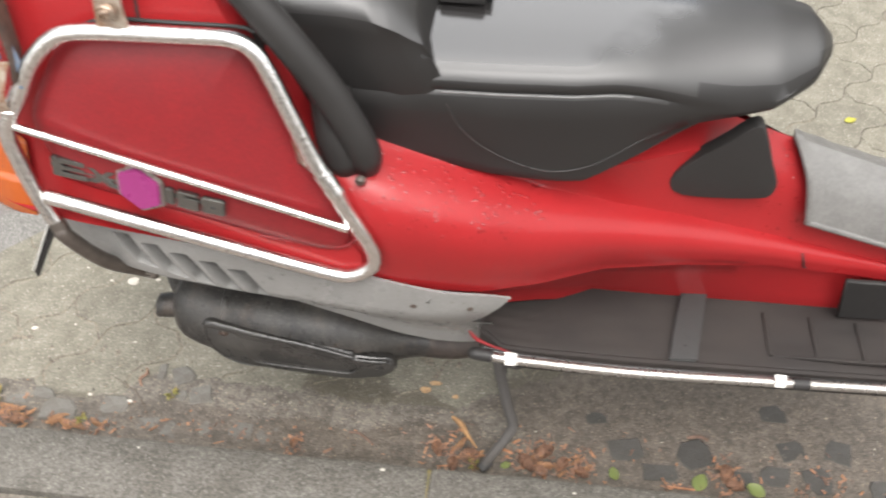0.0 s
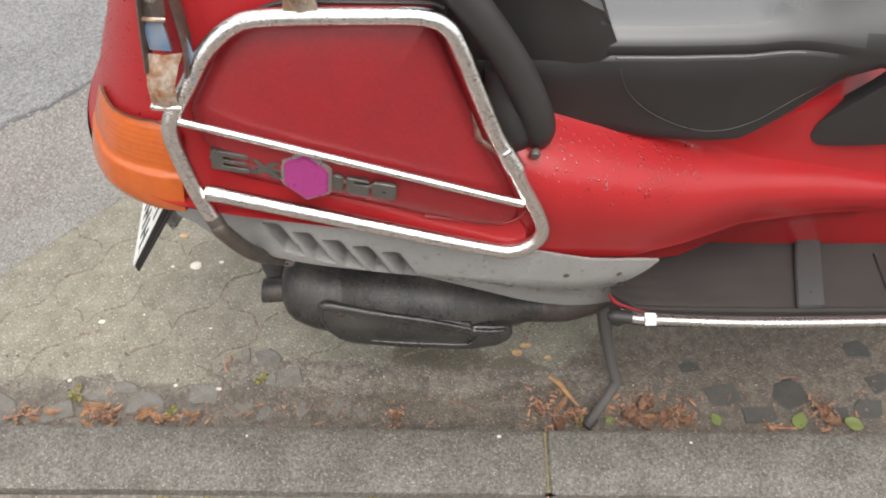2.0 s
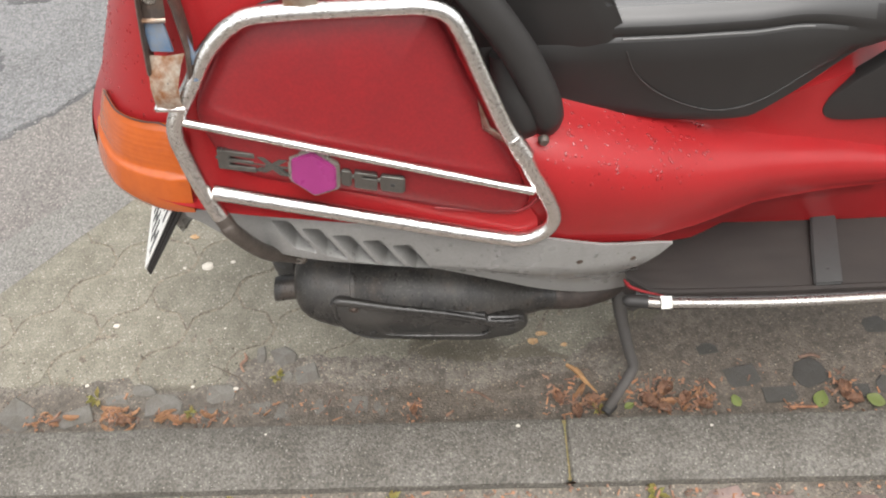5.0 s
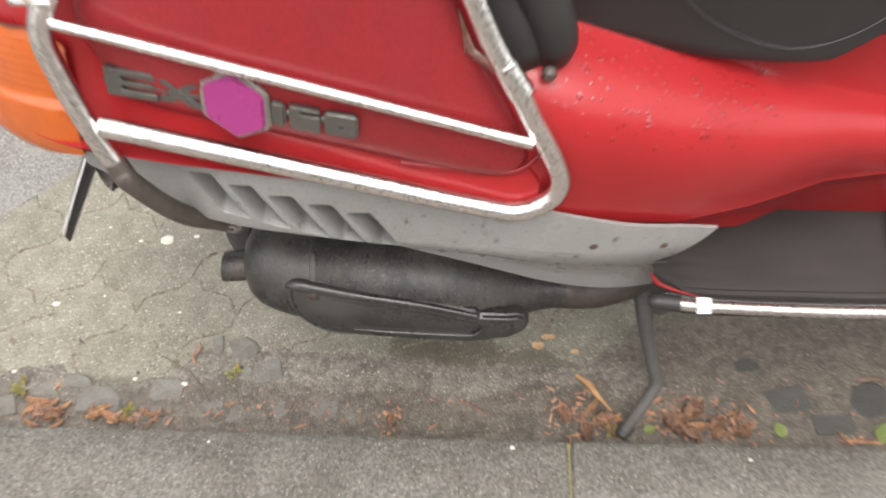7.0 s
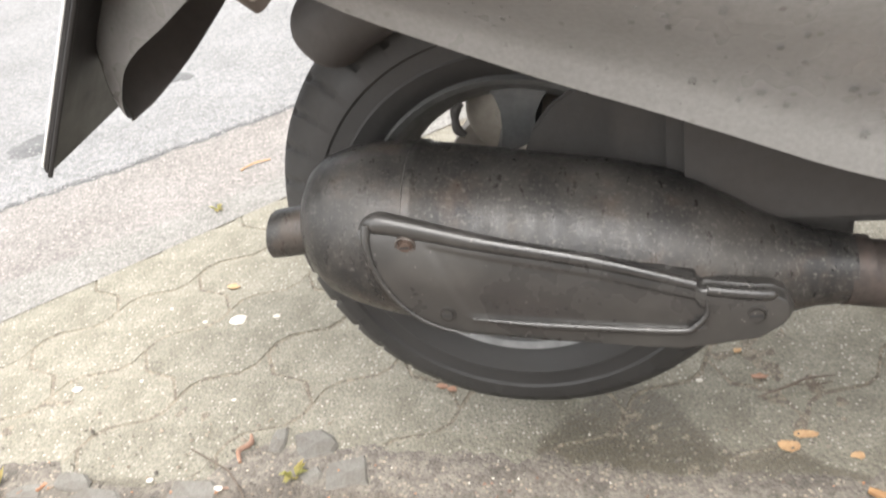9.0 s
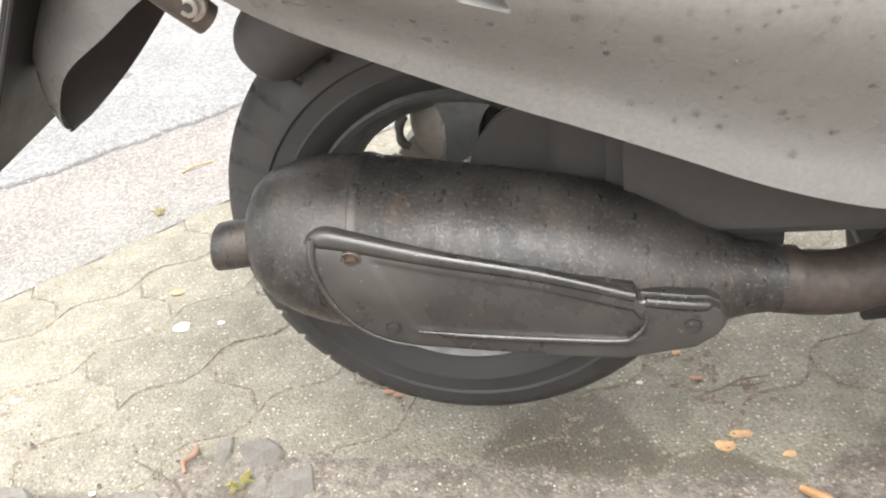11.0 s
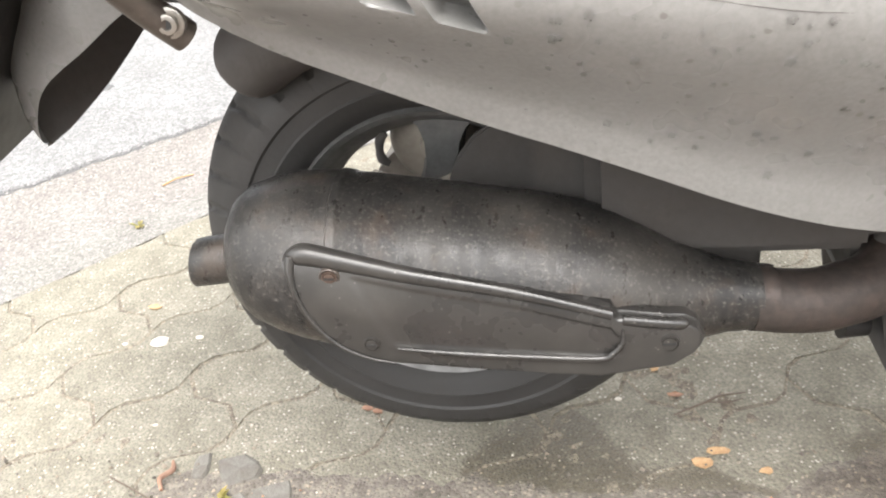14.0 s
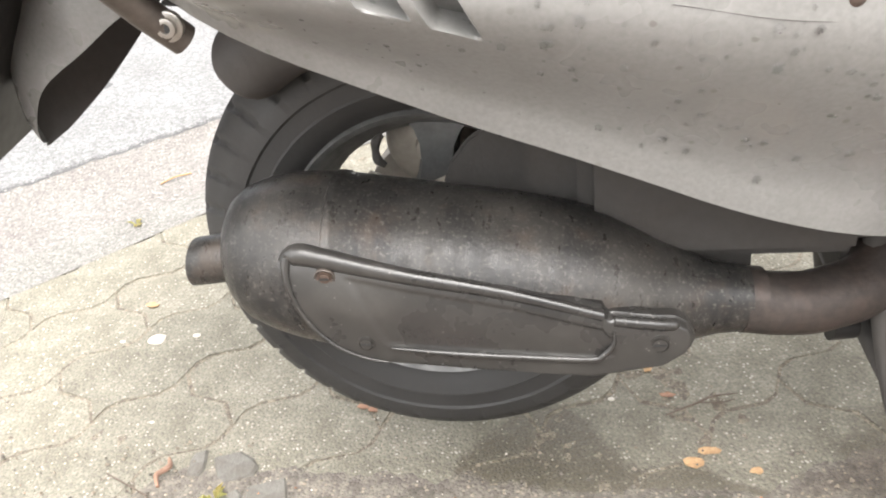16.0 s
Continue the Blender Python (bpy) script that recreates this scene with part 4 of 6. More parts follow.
badge = badge_piece("badge", [(-0.102, -0.004), (0.094, -0.004), (0.094, 0.002), (-0.102, 0.002)], 0.003, BADGE, "worn metal model badge", 0.0, scooter)
badge_piece("hexagon_frame", [(0.031 * math.cos(t), 0.0315 * math.sin(t)) for t in np.arange(math.pi / 2, 2.5 * math.pi - 0.01, math.pi / 3)], 0.006, ZINC, "metal hexagon frame")
badge_piece("hexagon", [(0.0268 * math.cos(t), 0.0275 * math.sin(t)) for t in np.arange(math.pi / 2, 2.5 * math.pi - 0.01, math.pi / 3)], 0.0075, PURPLE, "purple enamel hexagon", 0.0015)
# the two letters and three figures, as metal relief
badge_piece("letter", [(-0.099, 0.012), (-0.099, -0.012), (-0.06, -0.012), (-0.06, -0.0055), (-0.087, -0.0055), (-0.087, -0.0025), (-0.062, -0.0025), (-0.062, 0.0025), (-0.087, 0.0025), (-0.087, 0.0055), (-0.06, 0.0055), (-0.06, 0.012)], 0.006, BADGE, "worn metal letter E", bevel=0.0009)
badge_piece("letter_stroke", [(-0.064, 0.0115), (-0.050, 0.0115), (-0.022, -0.0115), (-0.036, -0.0115)], 0.0062, BADGE, "worn metal stroke of the letter X")
badge_piece("letter_stroke", [(-0.036, 0.0115), (-0.022, 0.0115), (-0.050, -0.0115), (-0.064, -0.0115)], 0.0054, BADGE)
badge_piece("figure", [(0.028, 0.010), (0.028, -0.011), (0.039, -0.011), (0.039, 0.010)], 0.006, BADGE, "worn metal figure")
badge_piece("figure", [(0.042, 0.010), (0.042, -0.011), (0.066, -0.011), (0.066, 0.004), (0.05, 0.004), (0.05, 0.006), (0.066, 0.006), (0.066, 0.010)], 0.006, BADGE)
badge_piece("figure", [(0.069, 0.010), (0.069, -0.011), (0.095, -0.011), (0.095, 0.010)], 0.006, BADGE)
badge_piece("figure_hole", [(0.078, 0.003), (0.078, -0.003), (0.086, -0.003), (0.086, 0.003)], 0.0065, INK, "", 0.0005)

# ---- side fairing between case and floorboard, and the middle tunnel ----
FX = (-0.13, -0.09, -0.05, 0.0, 0.05, 0.12, 0.20, 0.30, 0.42, 0.55, 0.75)


def fair(x, ys):
    return lerp(x, FX, ys)


def fairing_section(x):
    """Half a cross-section: under the seat, the shelf, the shoulder, the flank, and the undercut down to the floor."""
    top = (MID, fair(x, (0.73, 0.73, 0.72, 0.70, 0.68, 0.66, 0.645, 0.635, 0.59, 0.545, 0.48)))
    seat = (fair(x, (0.82, 0.825, 0.83, 0.83, 0.83, 0.832, 0.838, 0.885, 0.905, 0.905, 0.90)), fair(x, (0.70, 0.695, 0.685, 0.668, 0.65, 0.637, 0.628, 0.62, 0.552, 0.506, 0.43)))
    crease = (fair(x, (0.785, 0.79, 0.797, 0.803, 0.815, 0.832, 0.85, 0.872, 0.89, 0.90, 0.905)), fair(x, (0.692, 0.683, 0.67, 0.652, 0.63, 0.596, 0.56, 0.52, 0.475, 0.43, 0.38)))
    shoulder = (fair(x, (0.738, 0.720, 0.714, 0.719, 0.729, 0.758, 0.794, 0.833, 0.866, 0.888, 0.90)), fair(x, (0.655, 0.65, 0.64, 0.622, 0.603, 0.57, 0.54, 0.5, 0.455, 0.415, 0.37)))
    low = (fair(x, (0.725, 0.724, 0.728, 0.738, 0.75, 0.775, 0.814, 0.842, 0.872, 0.89, 0.90)), fair(x, (0.53, 0.524, 0.513, 0.499, 0.486, 0.479, 0.470, 0.455, 0.43, 0.40, 0.36)))
    inner = (fair(x, (0.80, 0.80, 0.80, 0.80, 0.80, 0.83, 0.88, 0.885, 0.89, 0.895, 0.90)), fair(x, (0.45, 0.45, 0.44, 0.43, 0.42, 0.40, 0.345, 0.335, 0.33, 0.325, 0.32)))
    A = Vector
    pts = [A((x, *top)), A((x, (top[0] + seat[0]) / 2, (top[1] + seat[1]) / 2 + 0.004)), A((x, *seat))]
    cr, sh, lo, inn = A((x, *crease)), A((x, *shoulder)), A((x, *low)), A((x, *inner))
    pts += [pts[-1].lerp(cr, 0.5), pts[-1].lerp(cr, 0.9), cr + (sh - cr) * 0.05]
    mid = (cr + sh) / 2 + A((0, 0.0, 0.006))
    pts += [cr.lerp(mid, 0.5), mid]
    corner = sh + A((0, -0.002, 0.008))
    for t in (0.2, 0.4, 0.6, 0.8, 1.0):
        a, b = mid.lerp(corner, t), corner.lerp(sh.lerp(lo, 0.5), t)
        pts.append(a.lerp(b, t))
    belly = sh.lerp(lo, 0.75) + A((0, -0.001, 0))
    pts += [belly, lo + A((0, 0, 0.005)), lo, lo + A((0, 0.006, -0.004))]
    pts += [lo.lerp(inn, 0.4) + A((0, 0.006, 0)), lo.lerp(inn, 0.75), inn, inn + A((0, 0.004, -0.03))]
    return pts


def whole(half):
    return half + [Vector((p.x, 2 * MID - p.y, p.z)) for p in reversed(half[1:])]


fair_x = list(np.linspace(-0.13, 0.40, 46)) + list(np.linspace(0.42, 0.75, 14))
fair_bm = grid([whole(fairing_section(x)) for x in fair_x])
bmesh.ops.recalc_face_normals(fair_bm, faces=fair_bm.faces)
fair_bm.normal_update()
if sum(f.normal.z for f in fair_bm.faces) < 0:
    bmesh.ops.reverse_faces(fair_bm, faces=fair_bm.faces)
fair_drops = drops(fair_bm, 260, 9, 0.0025, lambda c: c.y < 0.83 and -0.10 < c.x < 0.12 and c.z > 0.585 and c.z > 0.6 - c.x * 0.3)
fair_drops2 = drops(fair_bm, 60, 10, 0.0026, lambda c: c.y < 0.95 and 0.38 < c.x < 0.46 and c.z > 0.47)
fairing = part("side_fairing", fair_bm, RED, scooter, "glossy red painted side fairing and tunnel")
rain(fair_drops, fairing, BEAD)
rain(fair_drops2, fairing, BEAD)

# black inset with rounded corners under the front of the seat
inset = [(0.268, 0.572), (0.271, 0.592), (0.292, 0.614), (0.325, 0.643), (0.342, 0.66), (0.358, 0.666), (0.371, 0.645), (0.388, 0.6), (0.4, 0.572), (0.398, 0.553), (0.384, 0.547), (0.33, 0.549), (0.285, 0.556)]
ring = spline([Vector((x, 0, z)) for x, z in inset], 4, closed=True)
mid = sum(ring, Vector()) / len(ring)
rows = []
for k, h in ((1.0, 0.012), (1.0, -0.003), (0.97, -0.006), (0.85, -0.0065), (0.4, -0.007)):
    rows.append([Vector((mid.x + (p.x - mid.x) * k, 0.876 + h + 0.10 * (p.x - 0.30) * k, mid.z + (p.z - mid.z) * k)) for p in ring])
inset_bm = grid(rows, closed=True)
inset_bm.faces.new(list(inset_bm.verts)[-len(ring):])
part("side_inset", inset_bm, BLACK, scooter, "matt black plastic inset panel")

# grey vinyl cover laid over the tunnel
cov_rows = []
for i, x in enumerate(np.linspace(0.424, 0.75, 26)):
    sec = fairing_section(x)
    row = []
    for j, p in enumerate(sec[:4]):
        out = 0.006 + 0.0025 * noise.noise((x * 30, j * 0.9, 2.0))
        row.append(Vector((p.x + 0.028 * (j / 3), p.y - out, p.z + out)))
    row[-1] += Vector((0, -0.008, -0.012))
    cov_rows.append([Vector((p.x, 2 * MID - p.y, p.z)) for p in reversed(row[1:])] + row)
tunnel_cover = part("tunnel_cover", grid(cov_rows), COVER, scooter, "grey vinyl cover over the tunnel")
part("hem", tube([r + Vector((0.002, -0.001, 0.002)) for r in cov_rows[0][3:]], 0.0045, 8), COVER, tunnel_cover)
part("hem", tube([r[-1] for r in cov_rows[::4]], 0.004, 8), COVER, tunnel_cover)
part("panel_gap", tube([(0.462 + 0.004 * t, fairing_section(0.466)[8 + i].y - 0.001, fairing_section(0.466)[8 + i].z) for i, t in ((0, 0), (2, 1), (4, 2), (6, 3))], 0.0014, 6), INK, fairing)


# ---- seat ----
def seat_section(x):
    """Half a cross-section of the rider's seat."""
    X = (-0.30, -0.09, -0.06, 0.06, 0.14, 0.22, 0.30, 0.36, 0.405, 0.424)
    top = lerp(x, X, (0.785, 0.785, 0.783, 0.778, 0.775, 0.775, 0.772, 0.769, 0.762, 0.742))
    side = lerp(x, X, (0.8055, 0.8055, 0.806, 0.8105, 0.816, 0.828, 0.844, 0.858, 0.892, 0.93))
    low = lerp(x, (-0.30, -0.02, 0.05, 0.12, 0.16, 0.20, 0.26, 0.30, 0.36, 0.40, 0.417), (0.69, 0.653, 0.634, 0.623, 0.62, 0.642, 0.669, 0.682, 0.692, 0.698, 0.705))
    w = MID - side
    A = Vector
    seam = top - 0.033 * min(1, w / 0.10)
    h = seam - low
    flare = lerp(x, (-0.02, 0.10, 0.2, 0.28), (0.005, 0.006, 0.0, -0.01))
    nose = step(0.17, 0.33, x)
    across = [0.0, 0.4, 0.75, 0.91, 0.985]
    drop = [a + (b - a) * nose for a, b in zip((0.0, 0.0, 0.004, 0.011, 0.02), (0.0, 0.004, 0.018, 0.036, 0.052))]
    drop = [d * min(1.0, w / 0.09) for d in drop]
    seam -= 0.03 * nose * min(1, w / 0.10)
    h = max(0.006, seam - low)
    cut = 1 - nose
    pts = [A((x, MID - w * k, top - d)) for k, d in zip(across, drop)]
    pts += [A((x, side + 0.0008 * cut, seam + 0.004)), A((x, side + 0.003 * cut, seam)), A((x, side - 0.001 * cut, seam - 0.004)),
            A((x, side - 0.003 * cut + 0.002 * nose, seam - h * 0.3)), A((x, side - 0.001 + 0.008 * nose, seam - h * 0.6)), A((x, side - flare * 0.8 + 0.012 * nose, low + min(0.014, h * 0.3))),
            A((x, side - flare + 0.016 * nose, low + min(0.004, h * 0.1))), A((x, side - flare * 0.6 + 0.02 * nose, low)), A((x, MID, low + 0.004))]
    return pts


seat_x = list(np.linspace(-0.30, 0.34, 110)) + list(0.34 + 0.084 * np.sin(np.linspace(0, math.pi / 2, 16)[1:]))
seat = part("seat", grid([whole(seat_section(x))[:-1] for x in seat_x], closed=True, cap=True), VINYL, scooter, "glossy wet black vinyl rider seat")


def wet_top(ob, is_top):
    """Gives the rain-wet upper faces of a cushion their glossy vinyl."""
    ob.data.materials.append(WET_VINYL)
    for p in ob.data.polygons:
        p.material_index = 1 if is_top(p.center + AT[ob], p.normal) else 0


wet_top(seat, lambda c, n: n.z > 0.5)
seam_line = [seat_section(x)[6] + Vector((0, -0.0035, 0.0)) for x in np.linspace(0.0, 0.2, 10)]
part("piping", tube(seam_line, 0.001, 6), PIPING, seat, "thin grey piping")
curve = [seat_section(x)[8].lerp(seat_section(x)[10], f) + Vector((0, -0.0006, 0)) for x, f in ((0.005, -0.3), (0.018, 0.2), (0.045, 0.6), (0.085, 0.88), (0.125, 0.97), (0.17, 0.9), (0.23, 0.75), (0.3, 0.65), (0.36, 0.55))]
part("piping", tube(curve, 0.0006, 6), STRIP, seat)


def pillion_section(x):
    X = (-0.30, -0.24, -0.16, -0.09, -0.05, -0.025, -0.01)
    top = lerp(x, X, (0.862, 0.864, 0.864, 0.862, 0.857, 0.845, 0.826))
    side = lerp(x, X, (0.8065, 0.806, 0.806, 0.806, 0.8065, 0.808, 0.815))
    low = 0.70
    w = MID - side
    A = Vector
    return [A((x, MID, top)), A((x, MID - w * 0.5, top - 0.001)), A((x, MID - w * 0.8, top - 0.006)), A((x, MID - w * 0.93, top - 0.014)), A((x, MID - w * 0.99, top - 0.027)), A((x, side + 0.003, top - 0.045)),
            A((x, side + 0.0005, 0.785)), A((x, side - 0.0015, 0.76)), A((x, side - 0.001, 0.735)), A((x, side + 0.006, low)), A((x, MID, low))]



def pillion_lean(p):
    """Its front leans back at the top."""
    return p + Vector((step(-0.15, -0.01, p.x) * lerp(p.z, (0.70, 0.757, 0.78, 0.80, 0.82, 0.862), (0.014, 0.01, 0.0, -0.011, -0.02, -0.038)), 0, 0))


pillion = part("pillion_seat", grid([[pillion_lean(p) for p in whole(pillion_section(x))[:-1]] for x in np.linspace(-0.30, -0.008, 34)], closed=True, cap=True), VINYL, scooter, "raised black vinyl pillion seat")
wet_top(pillion, lambda c, n: n.z > 0.5)
part("buckle", block((-0.02, 0.915, 0.778), (0.045, 0.96, 0.802), 0.008, 2), BLACK, seat, "black buckle on the seat")
# curved rubber arm behind the seat with its socket
arm = part("grab_arm", tube([(-0.30, 0.845, 0.985), (-0.235, 0.805, 0.935), (-0.165, 0.775, 0.86), (-0.115, 0.766, 0.785), (-0.088, 0.763, 0.725), (-0.079, 0.763, 0.692), (-0.080, 0.768, 0.672)], [0.016, 0.0175, 0.0175, 0.018, 0.0185, 0.0185, 0.015], 16), BLACK, scooter, "curved black rubber-covered grab arm")
part("socket", tube([(-0.115, 0.79, 0.755), (-0.108, 0.775, 0.71), (-0.103, 0.768, 0.682), (-0.100, 0.766, 0.664)], [0.022, 0.026, 0.024, 0.014], 14), BLACK, arm, "black rubber socket")
part("bolt", lathe([(0.0001, -0.004), (0.004, -0.004), (0.006, -0.001), (0.006, 0.003)], (-0.0825, 0.742, 0.674), 12), DULL_STEEL, arm)
part("bracket", plate([(-0.195, 0.80, 0.85), (-0.17, 0.79, 0.865), (-0.165, 0.785, 0.845), (-0.178, 0.785, 0.805), (-0.19, 0.79, 0.81)], (0.003, 0.006, 0), 0.001, 1), BLACK, arm)

# ---- floorboard ----


def floor_edge(x):
    return lerp(x, (0.03, 0.09, 0.25, 0.45, 0.75), (0.752, 0.751, 0.757, 0.768, 0.785))


def floor_z(x):
    return lerp(x, (0.03, 0.12, 0.3, 0.5, 0.75), (0.365, 0.352, 0.337, 0.322, 0.305))


rows = []
for x in np.linspace(0.045, 0.75, 90):
    inner = fair(x, (0.80, 0.80, 0.80, 0.80, 0.81, 0.835, 0.88, 0.885, 0.89, 0.895, 0.90)) + 0.012
    e, z = floor_edge(x), floor_z(x)
    e = max(e, lerp(x, (0.045, 0.085), (0.775, 0.745)))
    row = [Vector((x, e - 0.002, z - 0.03)), Vector((x, e, z - 0.006)), Vector((x, e + 0.003, z + 0.003)), Vector((x, e + 0.008, z + 0.004)), Vector((x, e + 0.012, z))]
    for y in np.linspace(e + 0.016, inner, 12):
        row.append(Vector((x, y, z + (0.0012 if int((y * 1000) // 9) % 2 else 0.0))))
    rows.append(row)
floor_bm = grid(rows)
floorboard = part("floorboard", floor_bm, MAT_RUBBER, scooter, "dusty black rubber floorboard")
for x in (0.44, 0.505, 0.57, 0.635):
    part("rib", block((x, floor_edge(x) + 0.03, floor_z(x) - 0.002), (x + 0.006, 0.872, floor_z(x) + 0.004), 0.0015, 1), MAT_RUBBER, floorboard)
part("rib", block((0.40, floor_edge(0.45) + 0.03, floor_z(0.5) - 0.002), (0.7, floor_edge(0.45) + 0.035, floor_z(0.5) + 0.005), 0.0015, 1), MAT_RUBBER, floorboard)
part("grip_strip", plate([(0.301, 0.768, 0.338), (0.340, 0.770, 0.337), (0.351, 0.83, 0.338), (0.362, 0.886, 0.340), (0.326, 0.886, 0.341), (0.313, 0.83, 0.339)], (0, 0, 0.006), 0.002, 2), STRIP, floorboard, "smooth grey grip strip")
part("edge_trim", tube([(0.052, 0.748, 0.368), (0.11, 0.745, 0.357), (0.25, 0.750, 0.342), (0.45, 0.761, 0.328), (0.75, 0.779, 0.306)], 0.0045, 8), STRIP, floorboard)
part("corner_trim", tube([(0.034, 0.749, 0.402), (0.039, 0.748, 0.393), (0.046, 0.7465, 0.386), (0.064, 0.745, 0.377), (0.088, 0.744, 0.368)], [0.0012, 0.0026, 0.0024, 0.0018, 0.0008], 10), RED_CASE, floorboard, "red painted corner")
rail = part("side_rail", tube([(0.062, 0.733, 0.371), (0.10, 0.733, 0.366), (0.25, 0.738, 0.350), (0.45, 0.750, 0.336), (0.75, 0.770, 0.314)], 0.0068, 12), RAIL, scooter, "worn bright side rail")
part("end_cap", tube([(0.034, 0.736, 0.371), (0.042, 0.735, 0.372), (0.066, 0.733, 0.371)], [0.005, 0.009, 0.009], 12), BLACK, rail, "black rubber end cap")
part("sleeve", tube([(0.462, 0.7505, 0.3352), (0.484, 0.752, 0.3335)], 0.0085, 12), BLACK, rail)
for x, y, z in ((0.083, 0.731, 0.366), (0.438, 0.749, 0.336)):
    part("clip", plate([(x, y - 0.008, z + 0.002), (x + 0.015, y - 0.007, z + 0.001), (x + 0.015, y - 0.004, z + 0.008), (x + 0.014, y + 0.004, z + 0.010), (x - 0.001, y + 0.004, z + 0.011), (x, y - 0.005, z + 0.009)], (0, 0.001, 0.002), 0.0008, 1), CLIP, rail, "white plastic clip")
part("kick_panel", plate([(0.53, 0.868, 0.412), (0.62, 0.872, 0.405), (0.62, 0.876, 0.325), (0.545, 0.874, 0.325)], (0, 0.008, 0), 0.002, 1), BLACK, scooter, "black lower tunnel panel")
part("underside", block((0.06, 0.79, 0.27), (0.72, 1.11, 0.30), 0.01, 2), MATT, scooter, "sooty black underside")

# ---- rear wheel ----
HUB = Vector((-0.276, 0.945, 0.236))
TYRE_R, TYRE_W = 0.207, 0.1
prof = []
for a in np.linspace(-1, 1, 33):
    w = a * TYRE_W / 2
    prof.append((TYRE_R - 0.030 * abs(a) ** 2.6, w))
wall = [(TYRE_R - 0.043, 0.0515), (TYRE_R - 0.045, 0.0495), (TYRE_R - 0.058, 0.0492), (TYRE_R - 0.0595, 0.0505), (TYRE_R - 0.068, 0.047), (TYRE_R - 0.077, 0.042), (TYRE_R - 0.081, 0.036)]
prof = [(r, -h) for r, h in reversed(wall)] + prof + wall


def tread(t, h, r):
    """Grooves in the tread: slanting cuts on the shoulders and two rings."""
    if r < TYRE_R - 0.045:
        return 0.0
    a = abs(h) / (TYRE_W / 2)
    k = (t * 19 / math.pi + (0.5 if h > 0 else 0.0) + a * 0.9) % 1.0
    d = 0.0
    if 0.34 < a < 0.95 and k < 0.2:
        d = 0.0035
    if 0.2 < a < 0.28:
        d = 0.005
    return -d


wheel = part("rear_wheel", lathe([(0.121, -0.040), (0.126, -0.044), (0.128, -0.039), (0.122, -0.034), (0.112, -0.024), (0.108, 0.0), (0.112, 0.024), (0.122, 0.034), (0.128, 0.039), (0.126, 0.044), (0.121, 0.040), (0.114, 0.030), (0.104, 0.012), (0.102, 0.0), (0.104, -0.012), (0.114, -0.030), (0.121, -0.040)], HUB, 72), ALLOY, scooter, "rear wheel with dark alloy rim")
part("tyre", lathe(prof, HUB, 570, shape=tread), RUBBER, wheel, "worn black rubber tyre")
for i in range(3):
    a = radians(85 + 120 * i)
    d, s = Vector((math.cos(a), 0, math.sin(a))), Vector((-math.sin(a), 0, math.cos(a)))
    rows = []
    for r, w, y in ((0.035, 0.026, -0.014), (0.055, 0.019, -0.018), (0.075, 0.0155, -0.02), (0.092, 0.017, -0.02), (0.104, 0.023, -0.019), (0.112, 0.032, -0.018)):
        c = HUB + d * r + Vector((0, y, 0))
        rows.append([c - s * w + Vector((0, 0.016, 0)), c - s * w * 0.8 - Vector((0, 0.006, 0)), c + s * w * 0.8 - Vector((0, 0.006, 0)), c + s * w + Vector((0, 0.016, 0))])
    part("spoke", grid(rows, closed=True, cap=True), SPOKE, wheel)
part("hub", lathe([(0.0001, -0.05), (0.02, -0.05), (0.024, -0.046), (0.03, -0.03), (0.042, -0.02), (0.044, 0.03), (0.0001, 0.03)], HUB, 32), ALLOY, wheel, "grey alloy hub")
part("brake_drum", lathe([(0.03, 0.03), (0.068, 0.03), (0.073, 0.034), (0.073, 0.06), (0.066, 0.066), (0.0001, 0.07)], HUB, 40), DRUM, wheel, "pale alloy brake drum")

# mudguard hugging the tyre
rows = []
for a, k in [(radians(125.5) + 0.075 * math.sin(t), math.cos(t)) for t in np.linspace(math.pi / 2 - 0.05, 0, 7)] + [(a, 1.0) for a in np.linspace(radians(124.5), radians(25), 26)]:
    d = Vector((math.cos(a), 0, math.sin(a)))
    rows.append([HUB + d * (0.2125 + 0.033 * k * math.copysign(abs(math.sin(t)) ** 0.8, math.sin(t))) + Vector((0, 0.082 * (0.5 + 0.5 * k) * math.copysign(abs(math.cos(t)) ** 0.8, math.cos(t)), 0)) for t in np.linspace(0, 2 * math.pi, 28, endpoint=False)])
part("mudguard", grid(rows, closed=True, cap=True), MATT, scooter, "black plastic rear mudguard")

# ---- exhaust ----
def can_mid(x):
    return Vector((x, 0.853, lerp(x, (-0.42, -0.37, -0.10, -0.03, 0.05, 0.12), (0.276, 0.271, 0.226, 0.2205, 0.223, 0.248))))


rows = []
for x, r in ((-0.424, 0.020), (-0.4235, 0.033), (-0.418, 0.043), (-0.407, 0.0525), (-0.39, 0.0595), (-0.37, 0.0645), (-0.347, 0.067), (-0.3385, 0.0675), (-0.3375, 0.0692), (-0.3345, 0.0694), (-0.3305, 0.0692), (-0.3295, 0.0682), (-0.25, 0.0677), (-0.19, 0.0665), (-0.16, 0.064), (-0.14, 0.059), (-0.12, 0.051), (-0.10, 0.0415), (-0.08, 0.0335), (-0.06, 0.0275), (-0.036, 0.0245)):
    c = can_mid(x)
    rows.append([c + Vector((0, math.cos(t) * r, math.sin(t) * r)) for t in np.linspace(0, 2 * math.pi, 48, endpoint=False)])
muffler = part("muffler", grid(rows, closed=True, cap=True), MUFFLER, scooter, "sooty black exhaust silencer")
rows = []
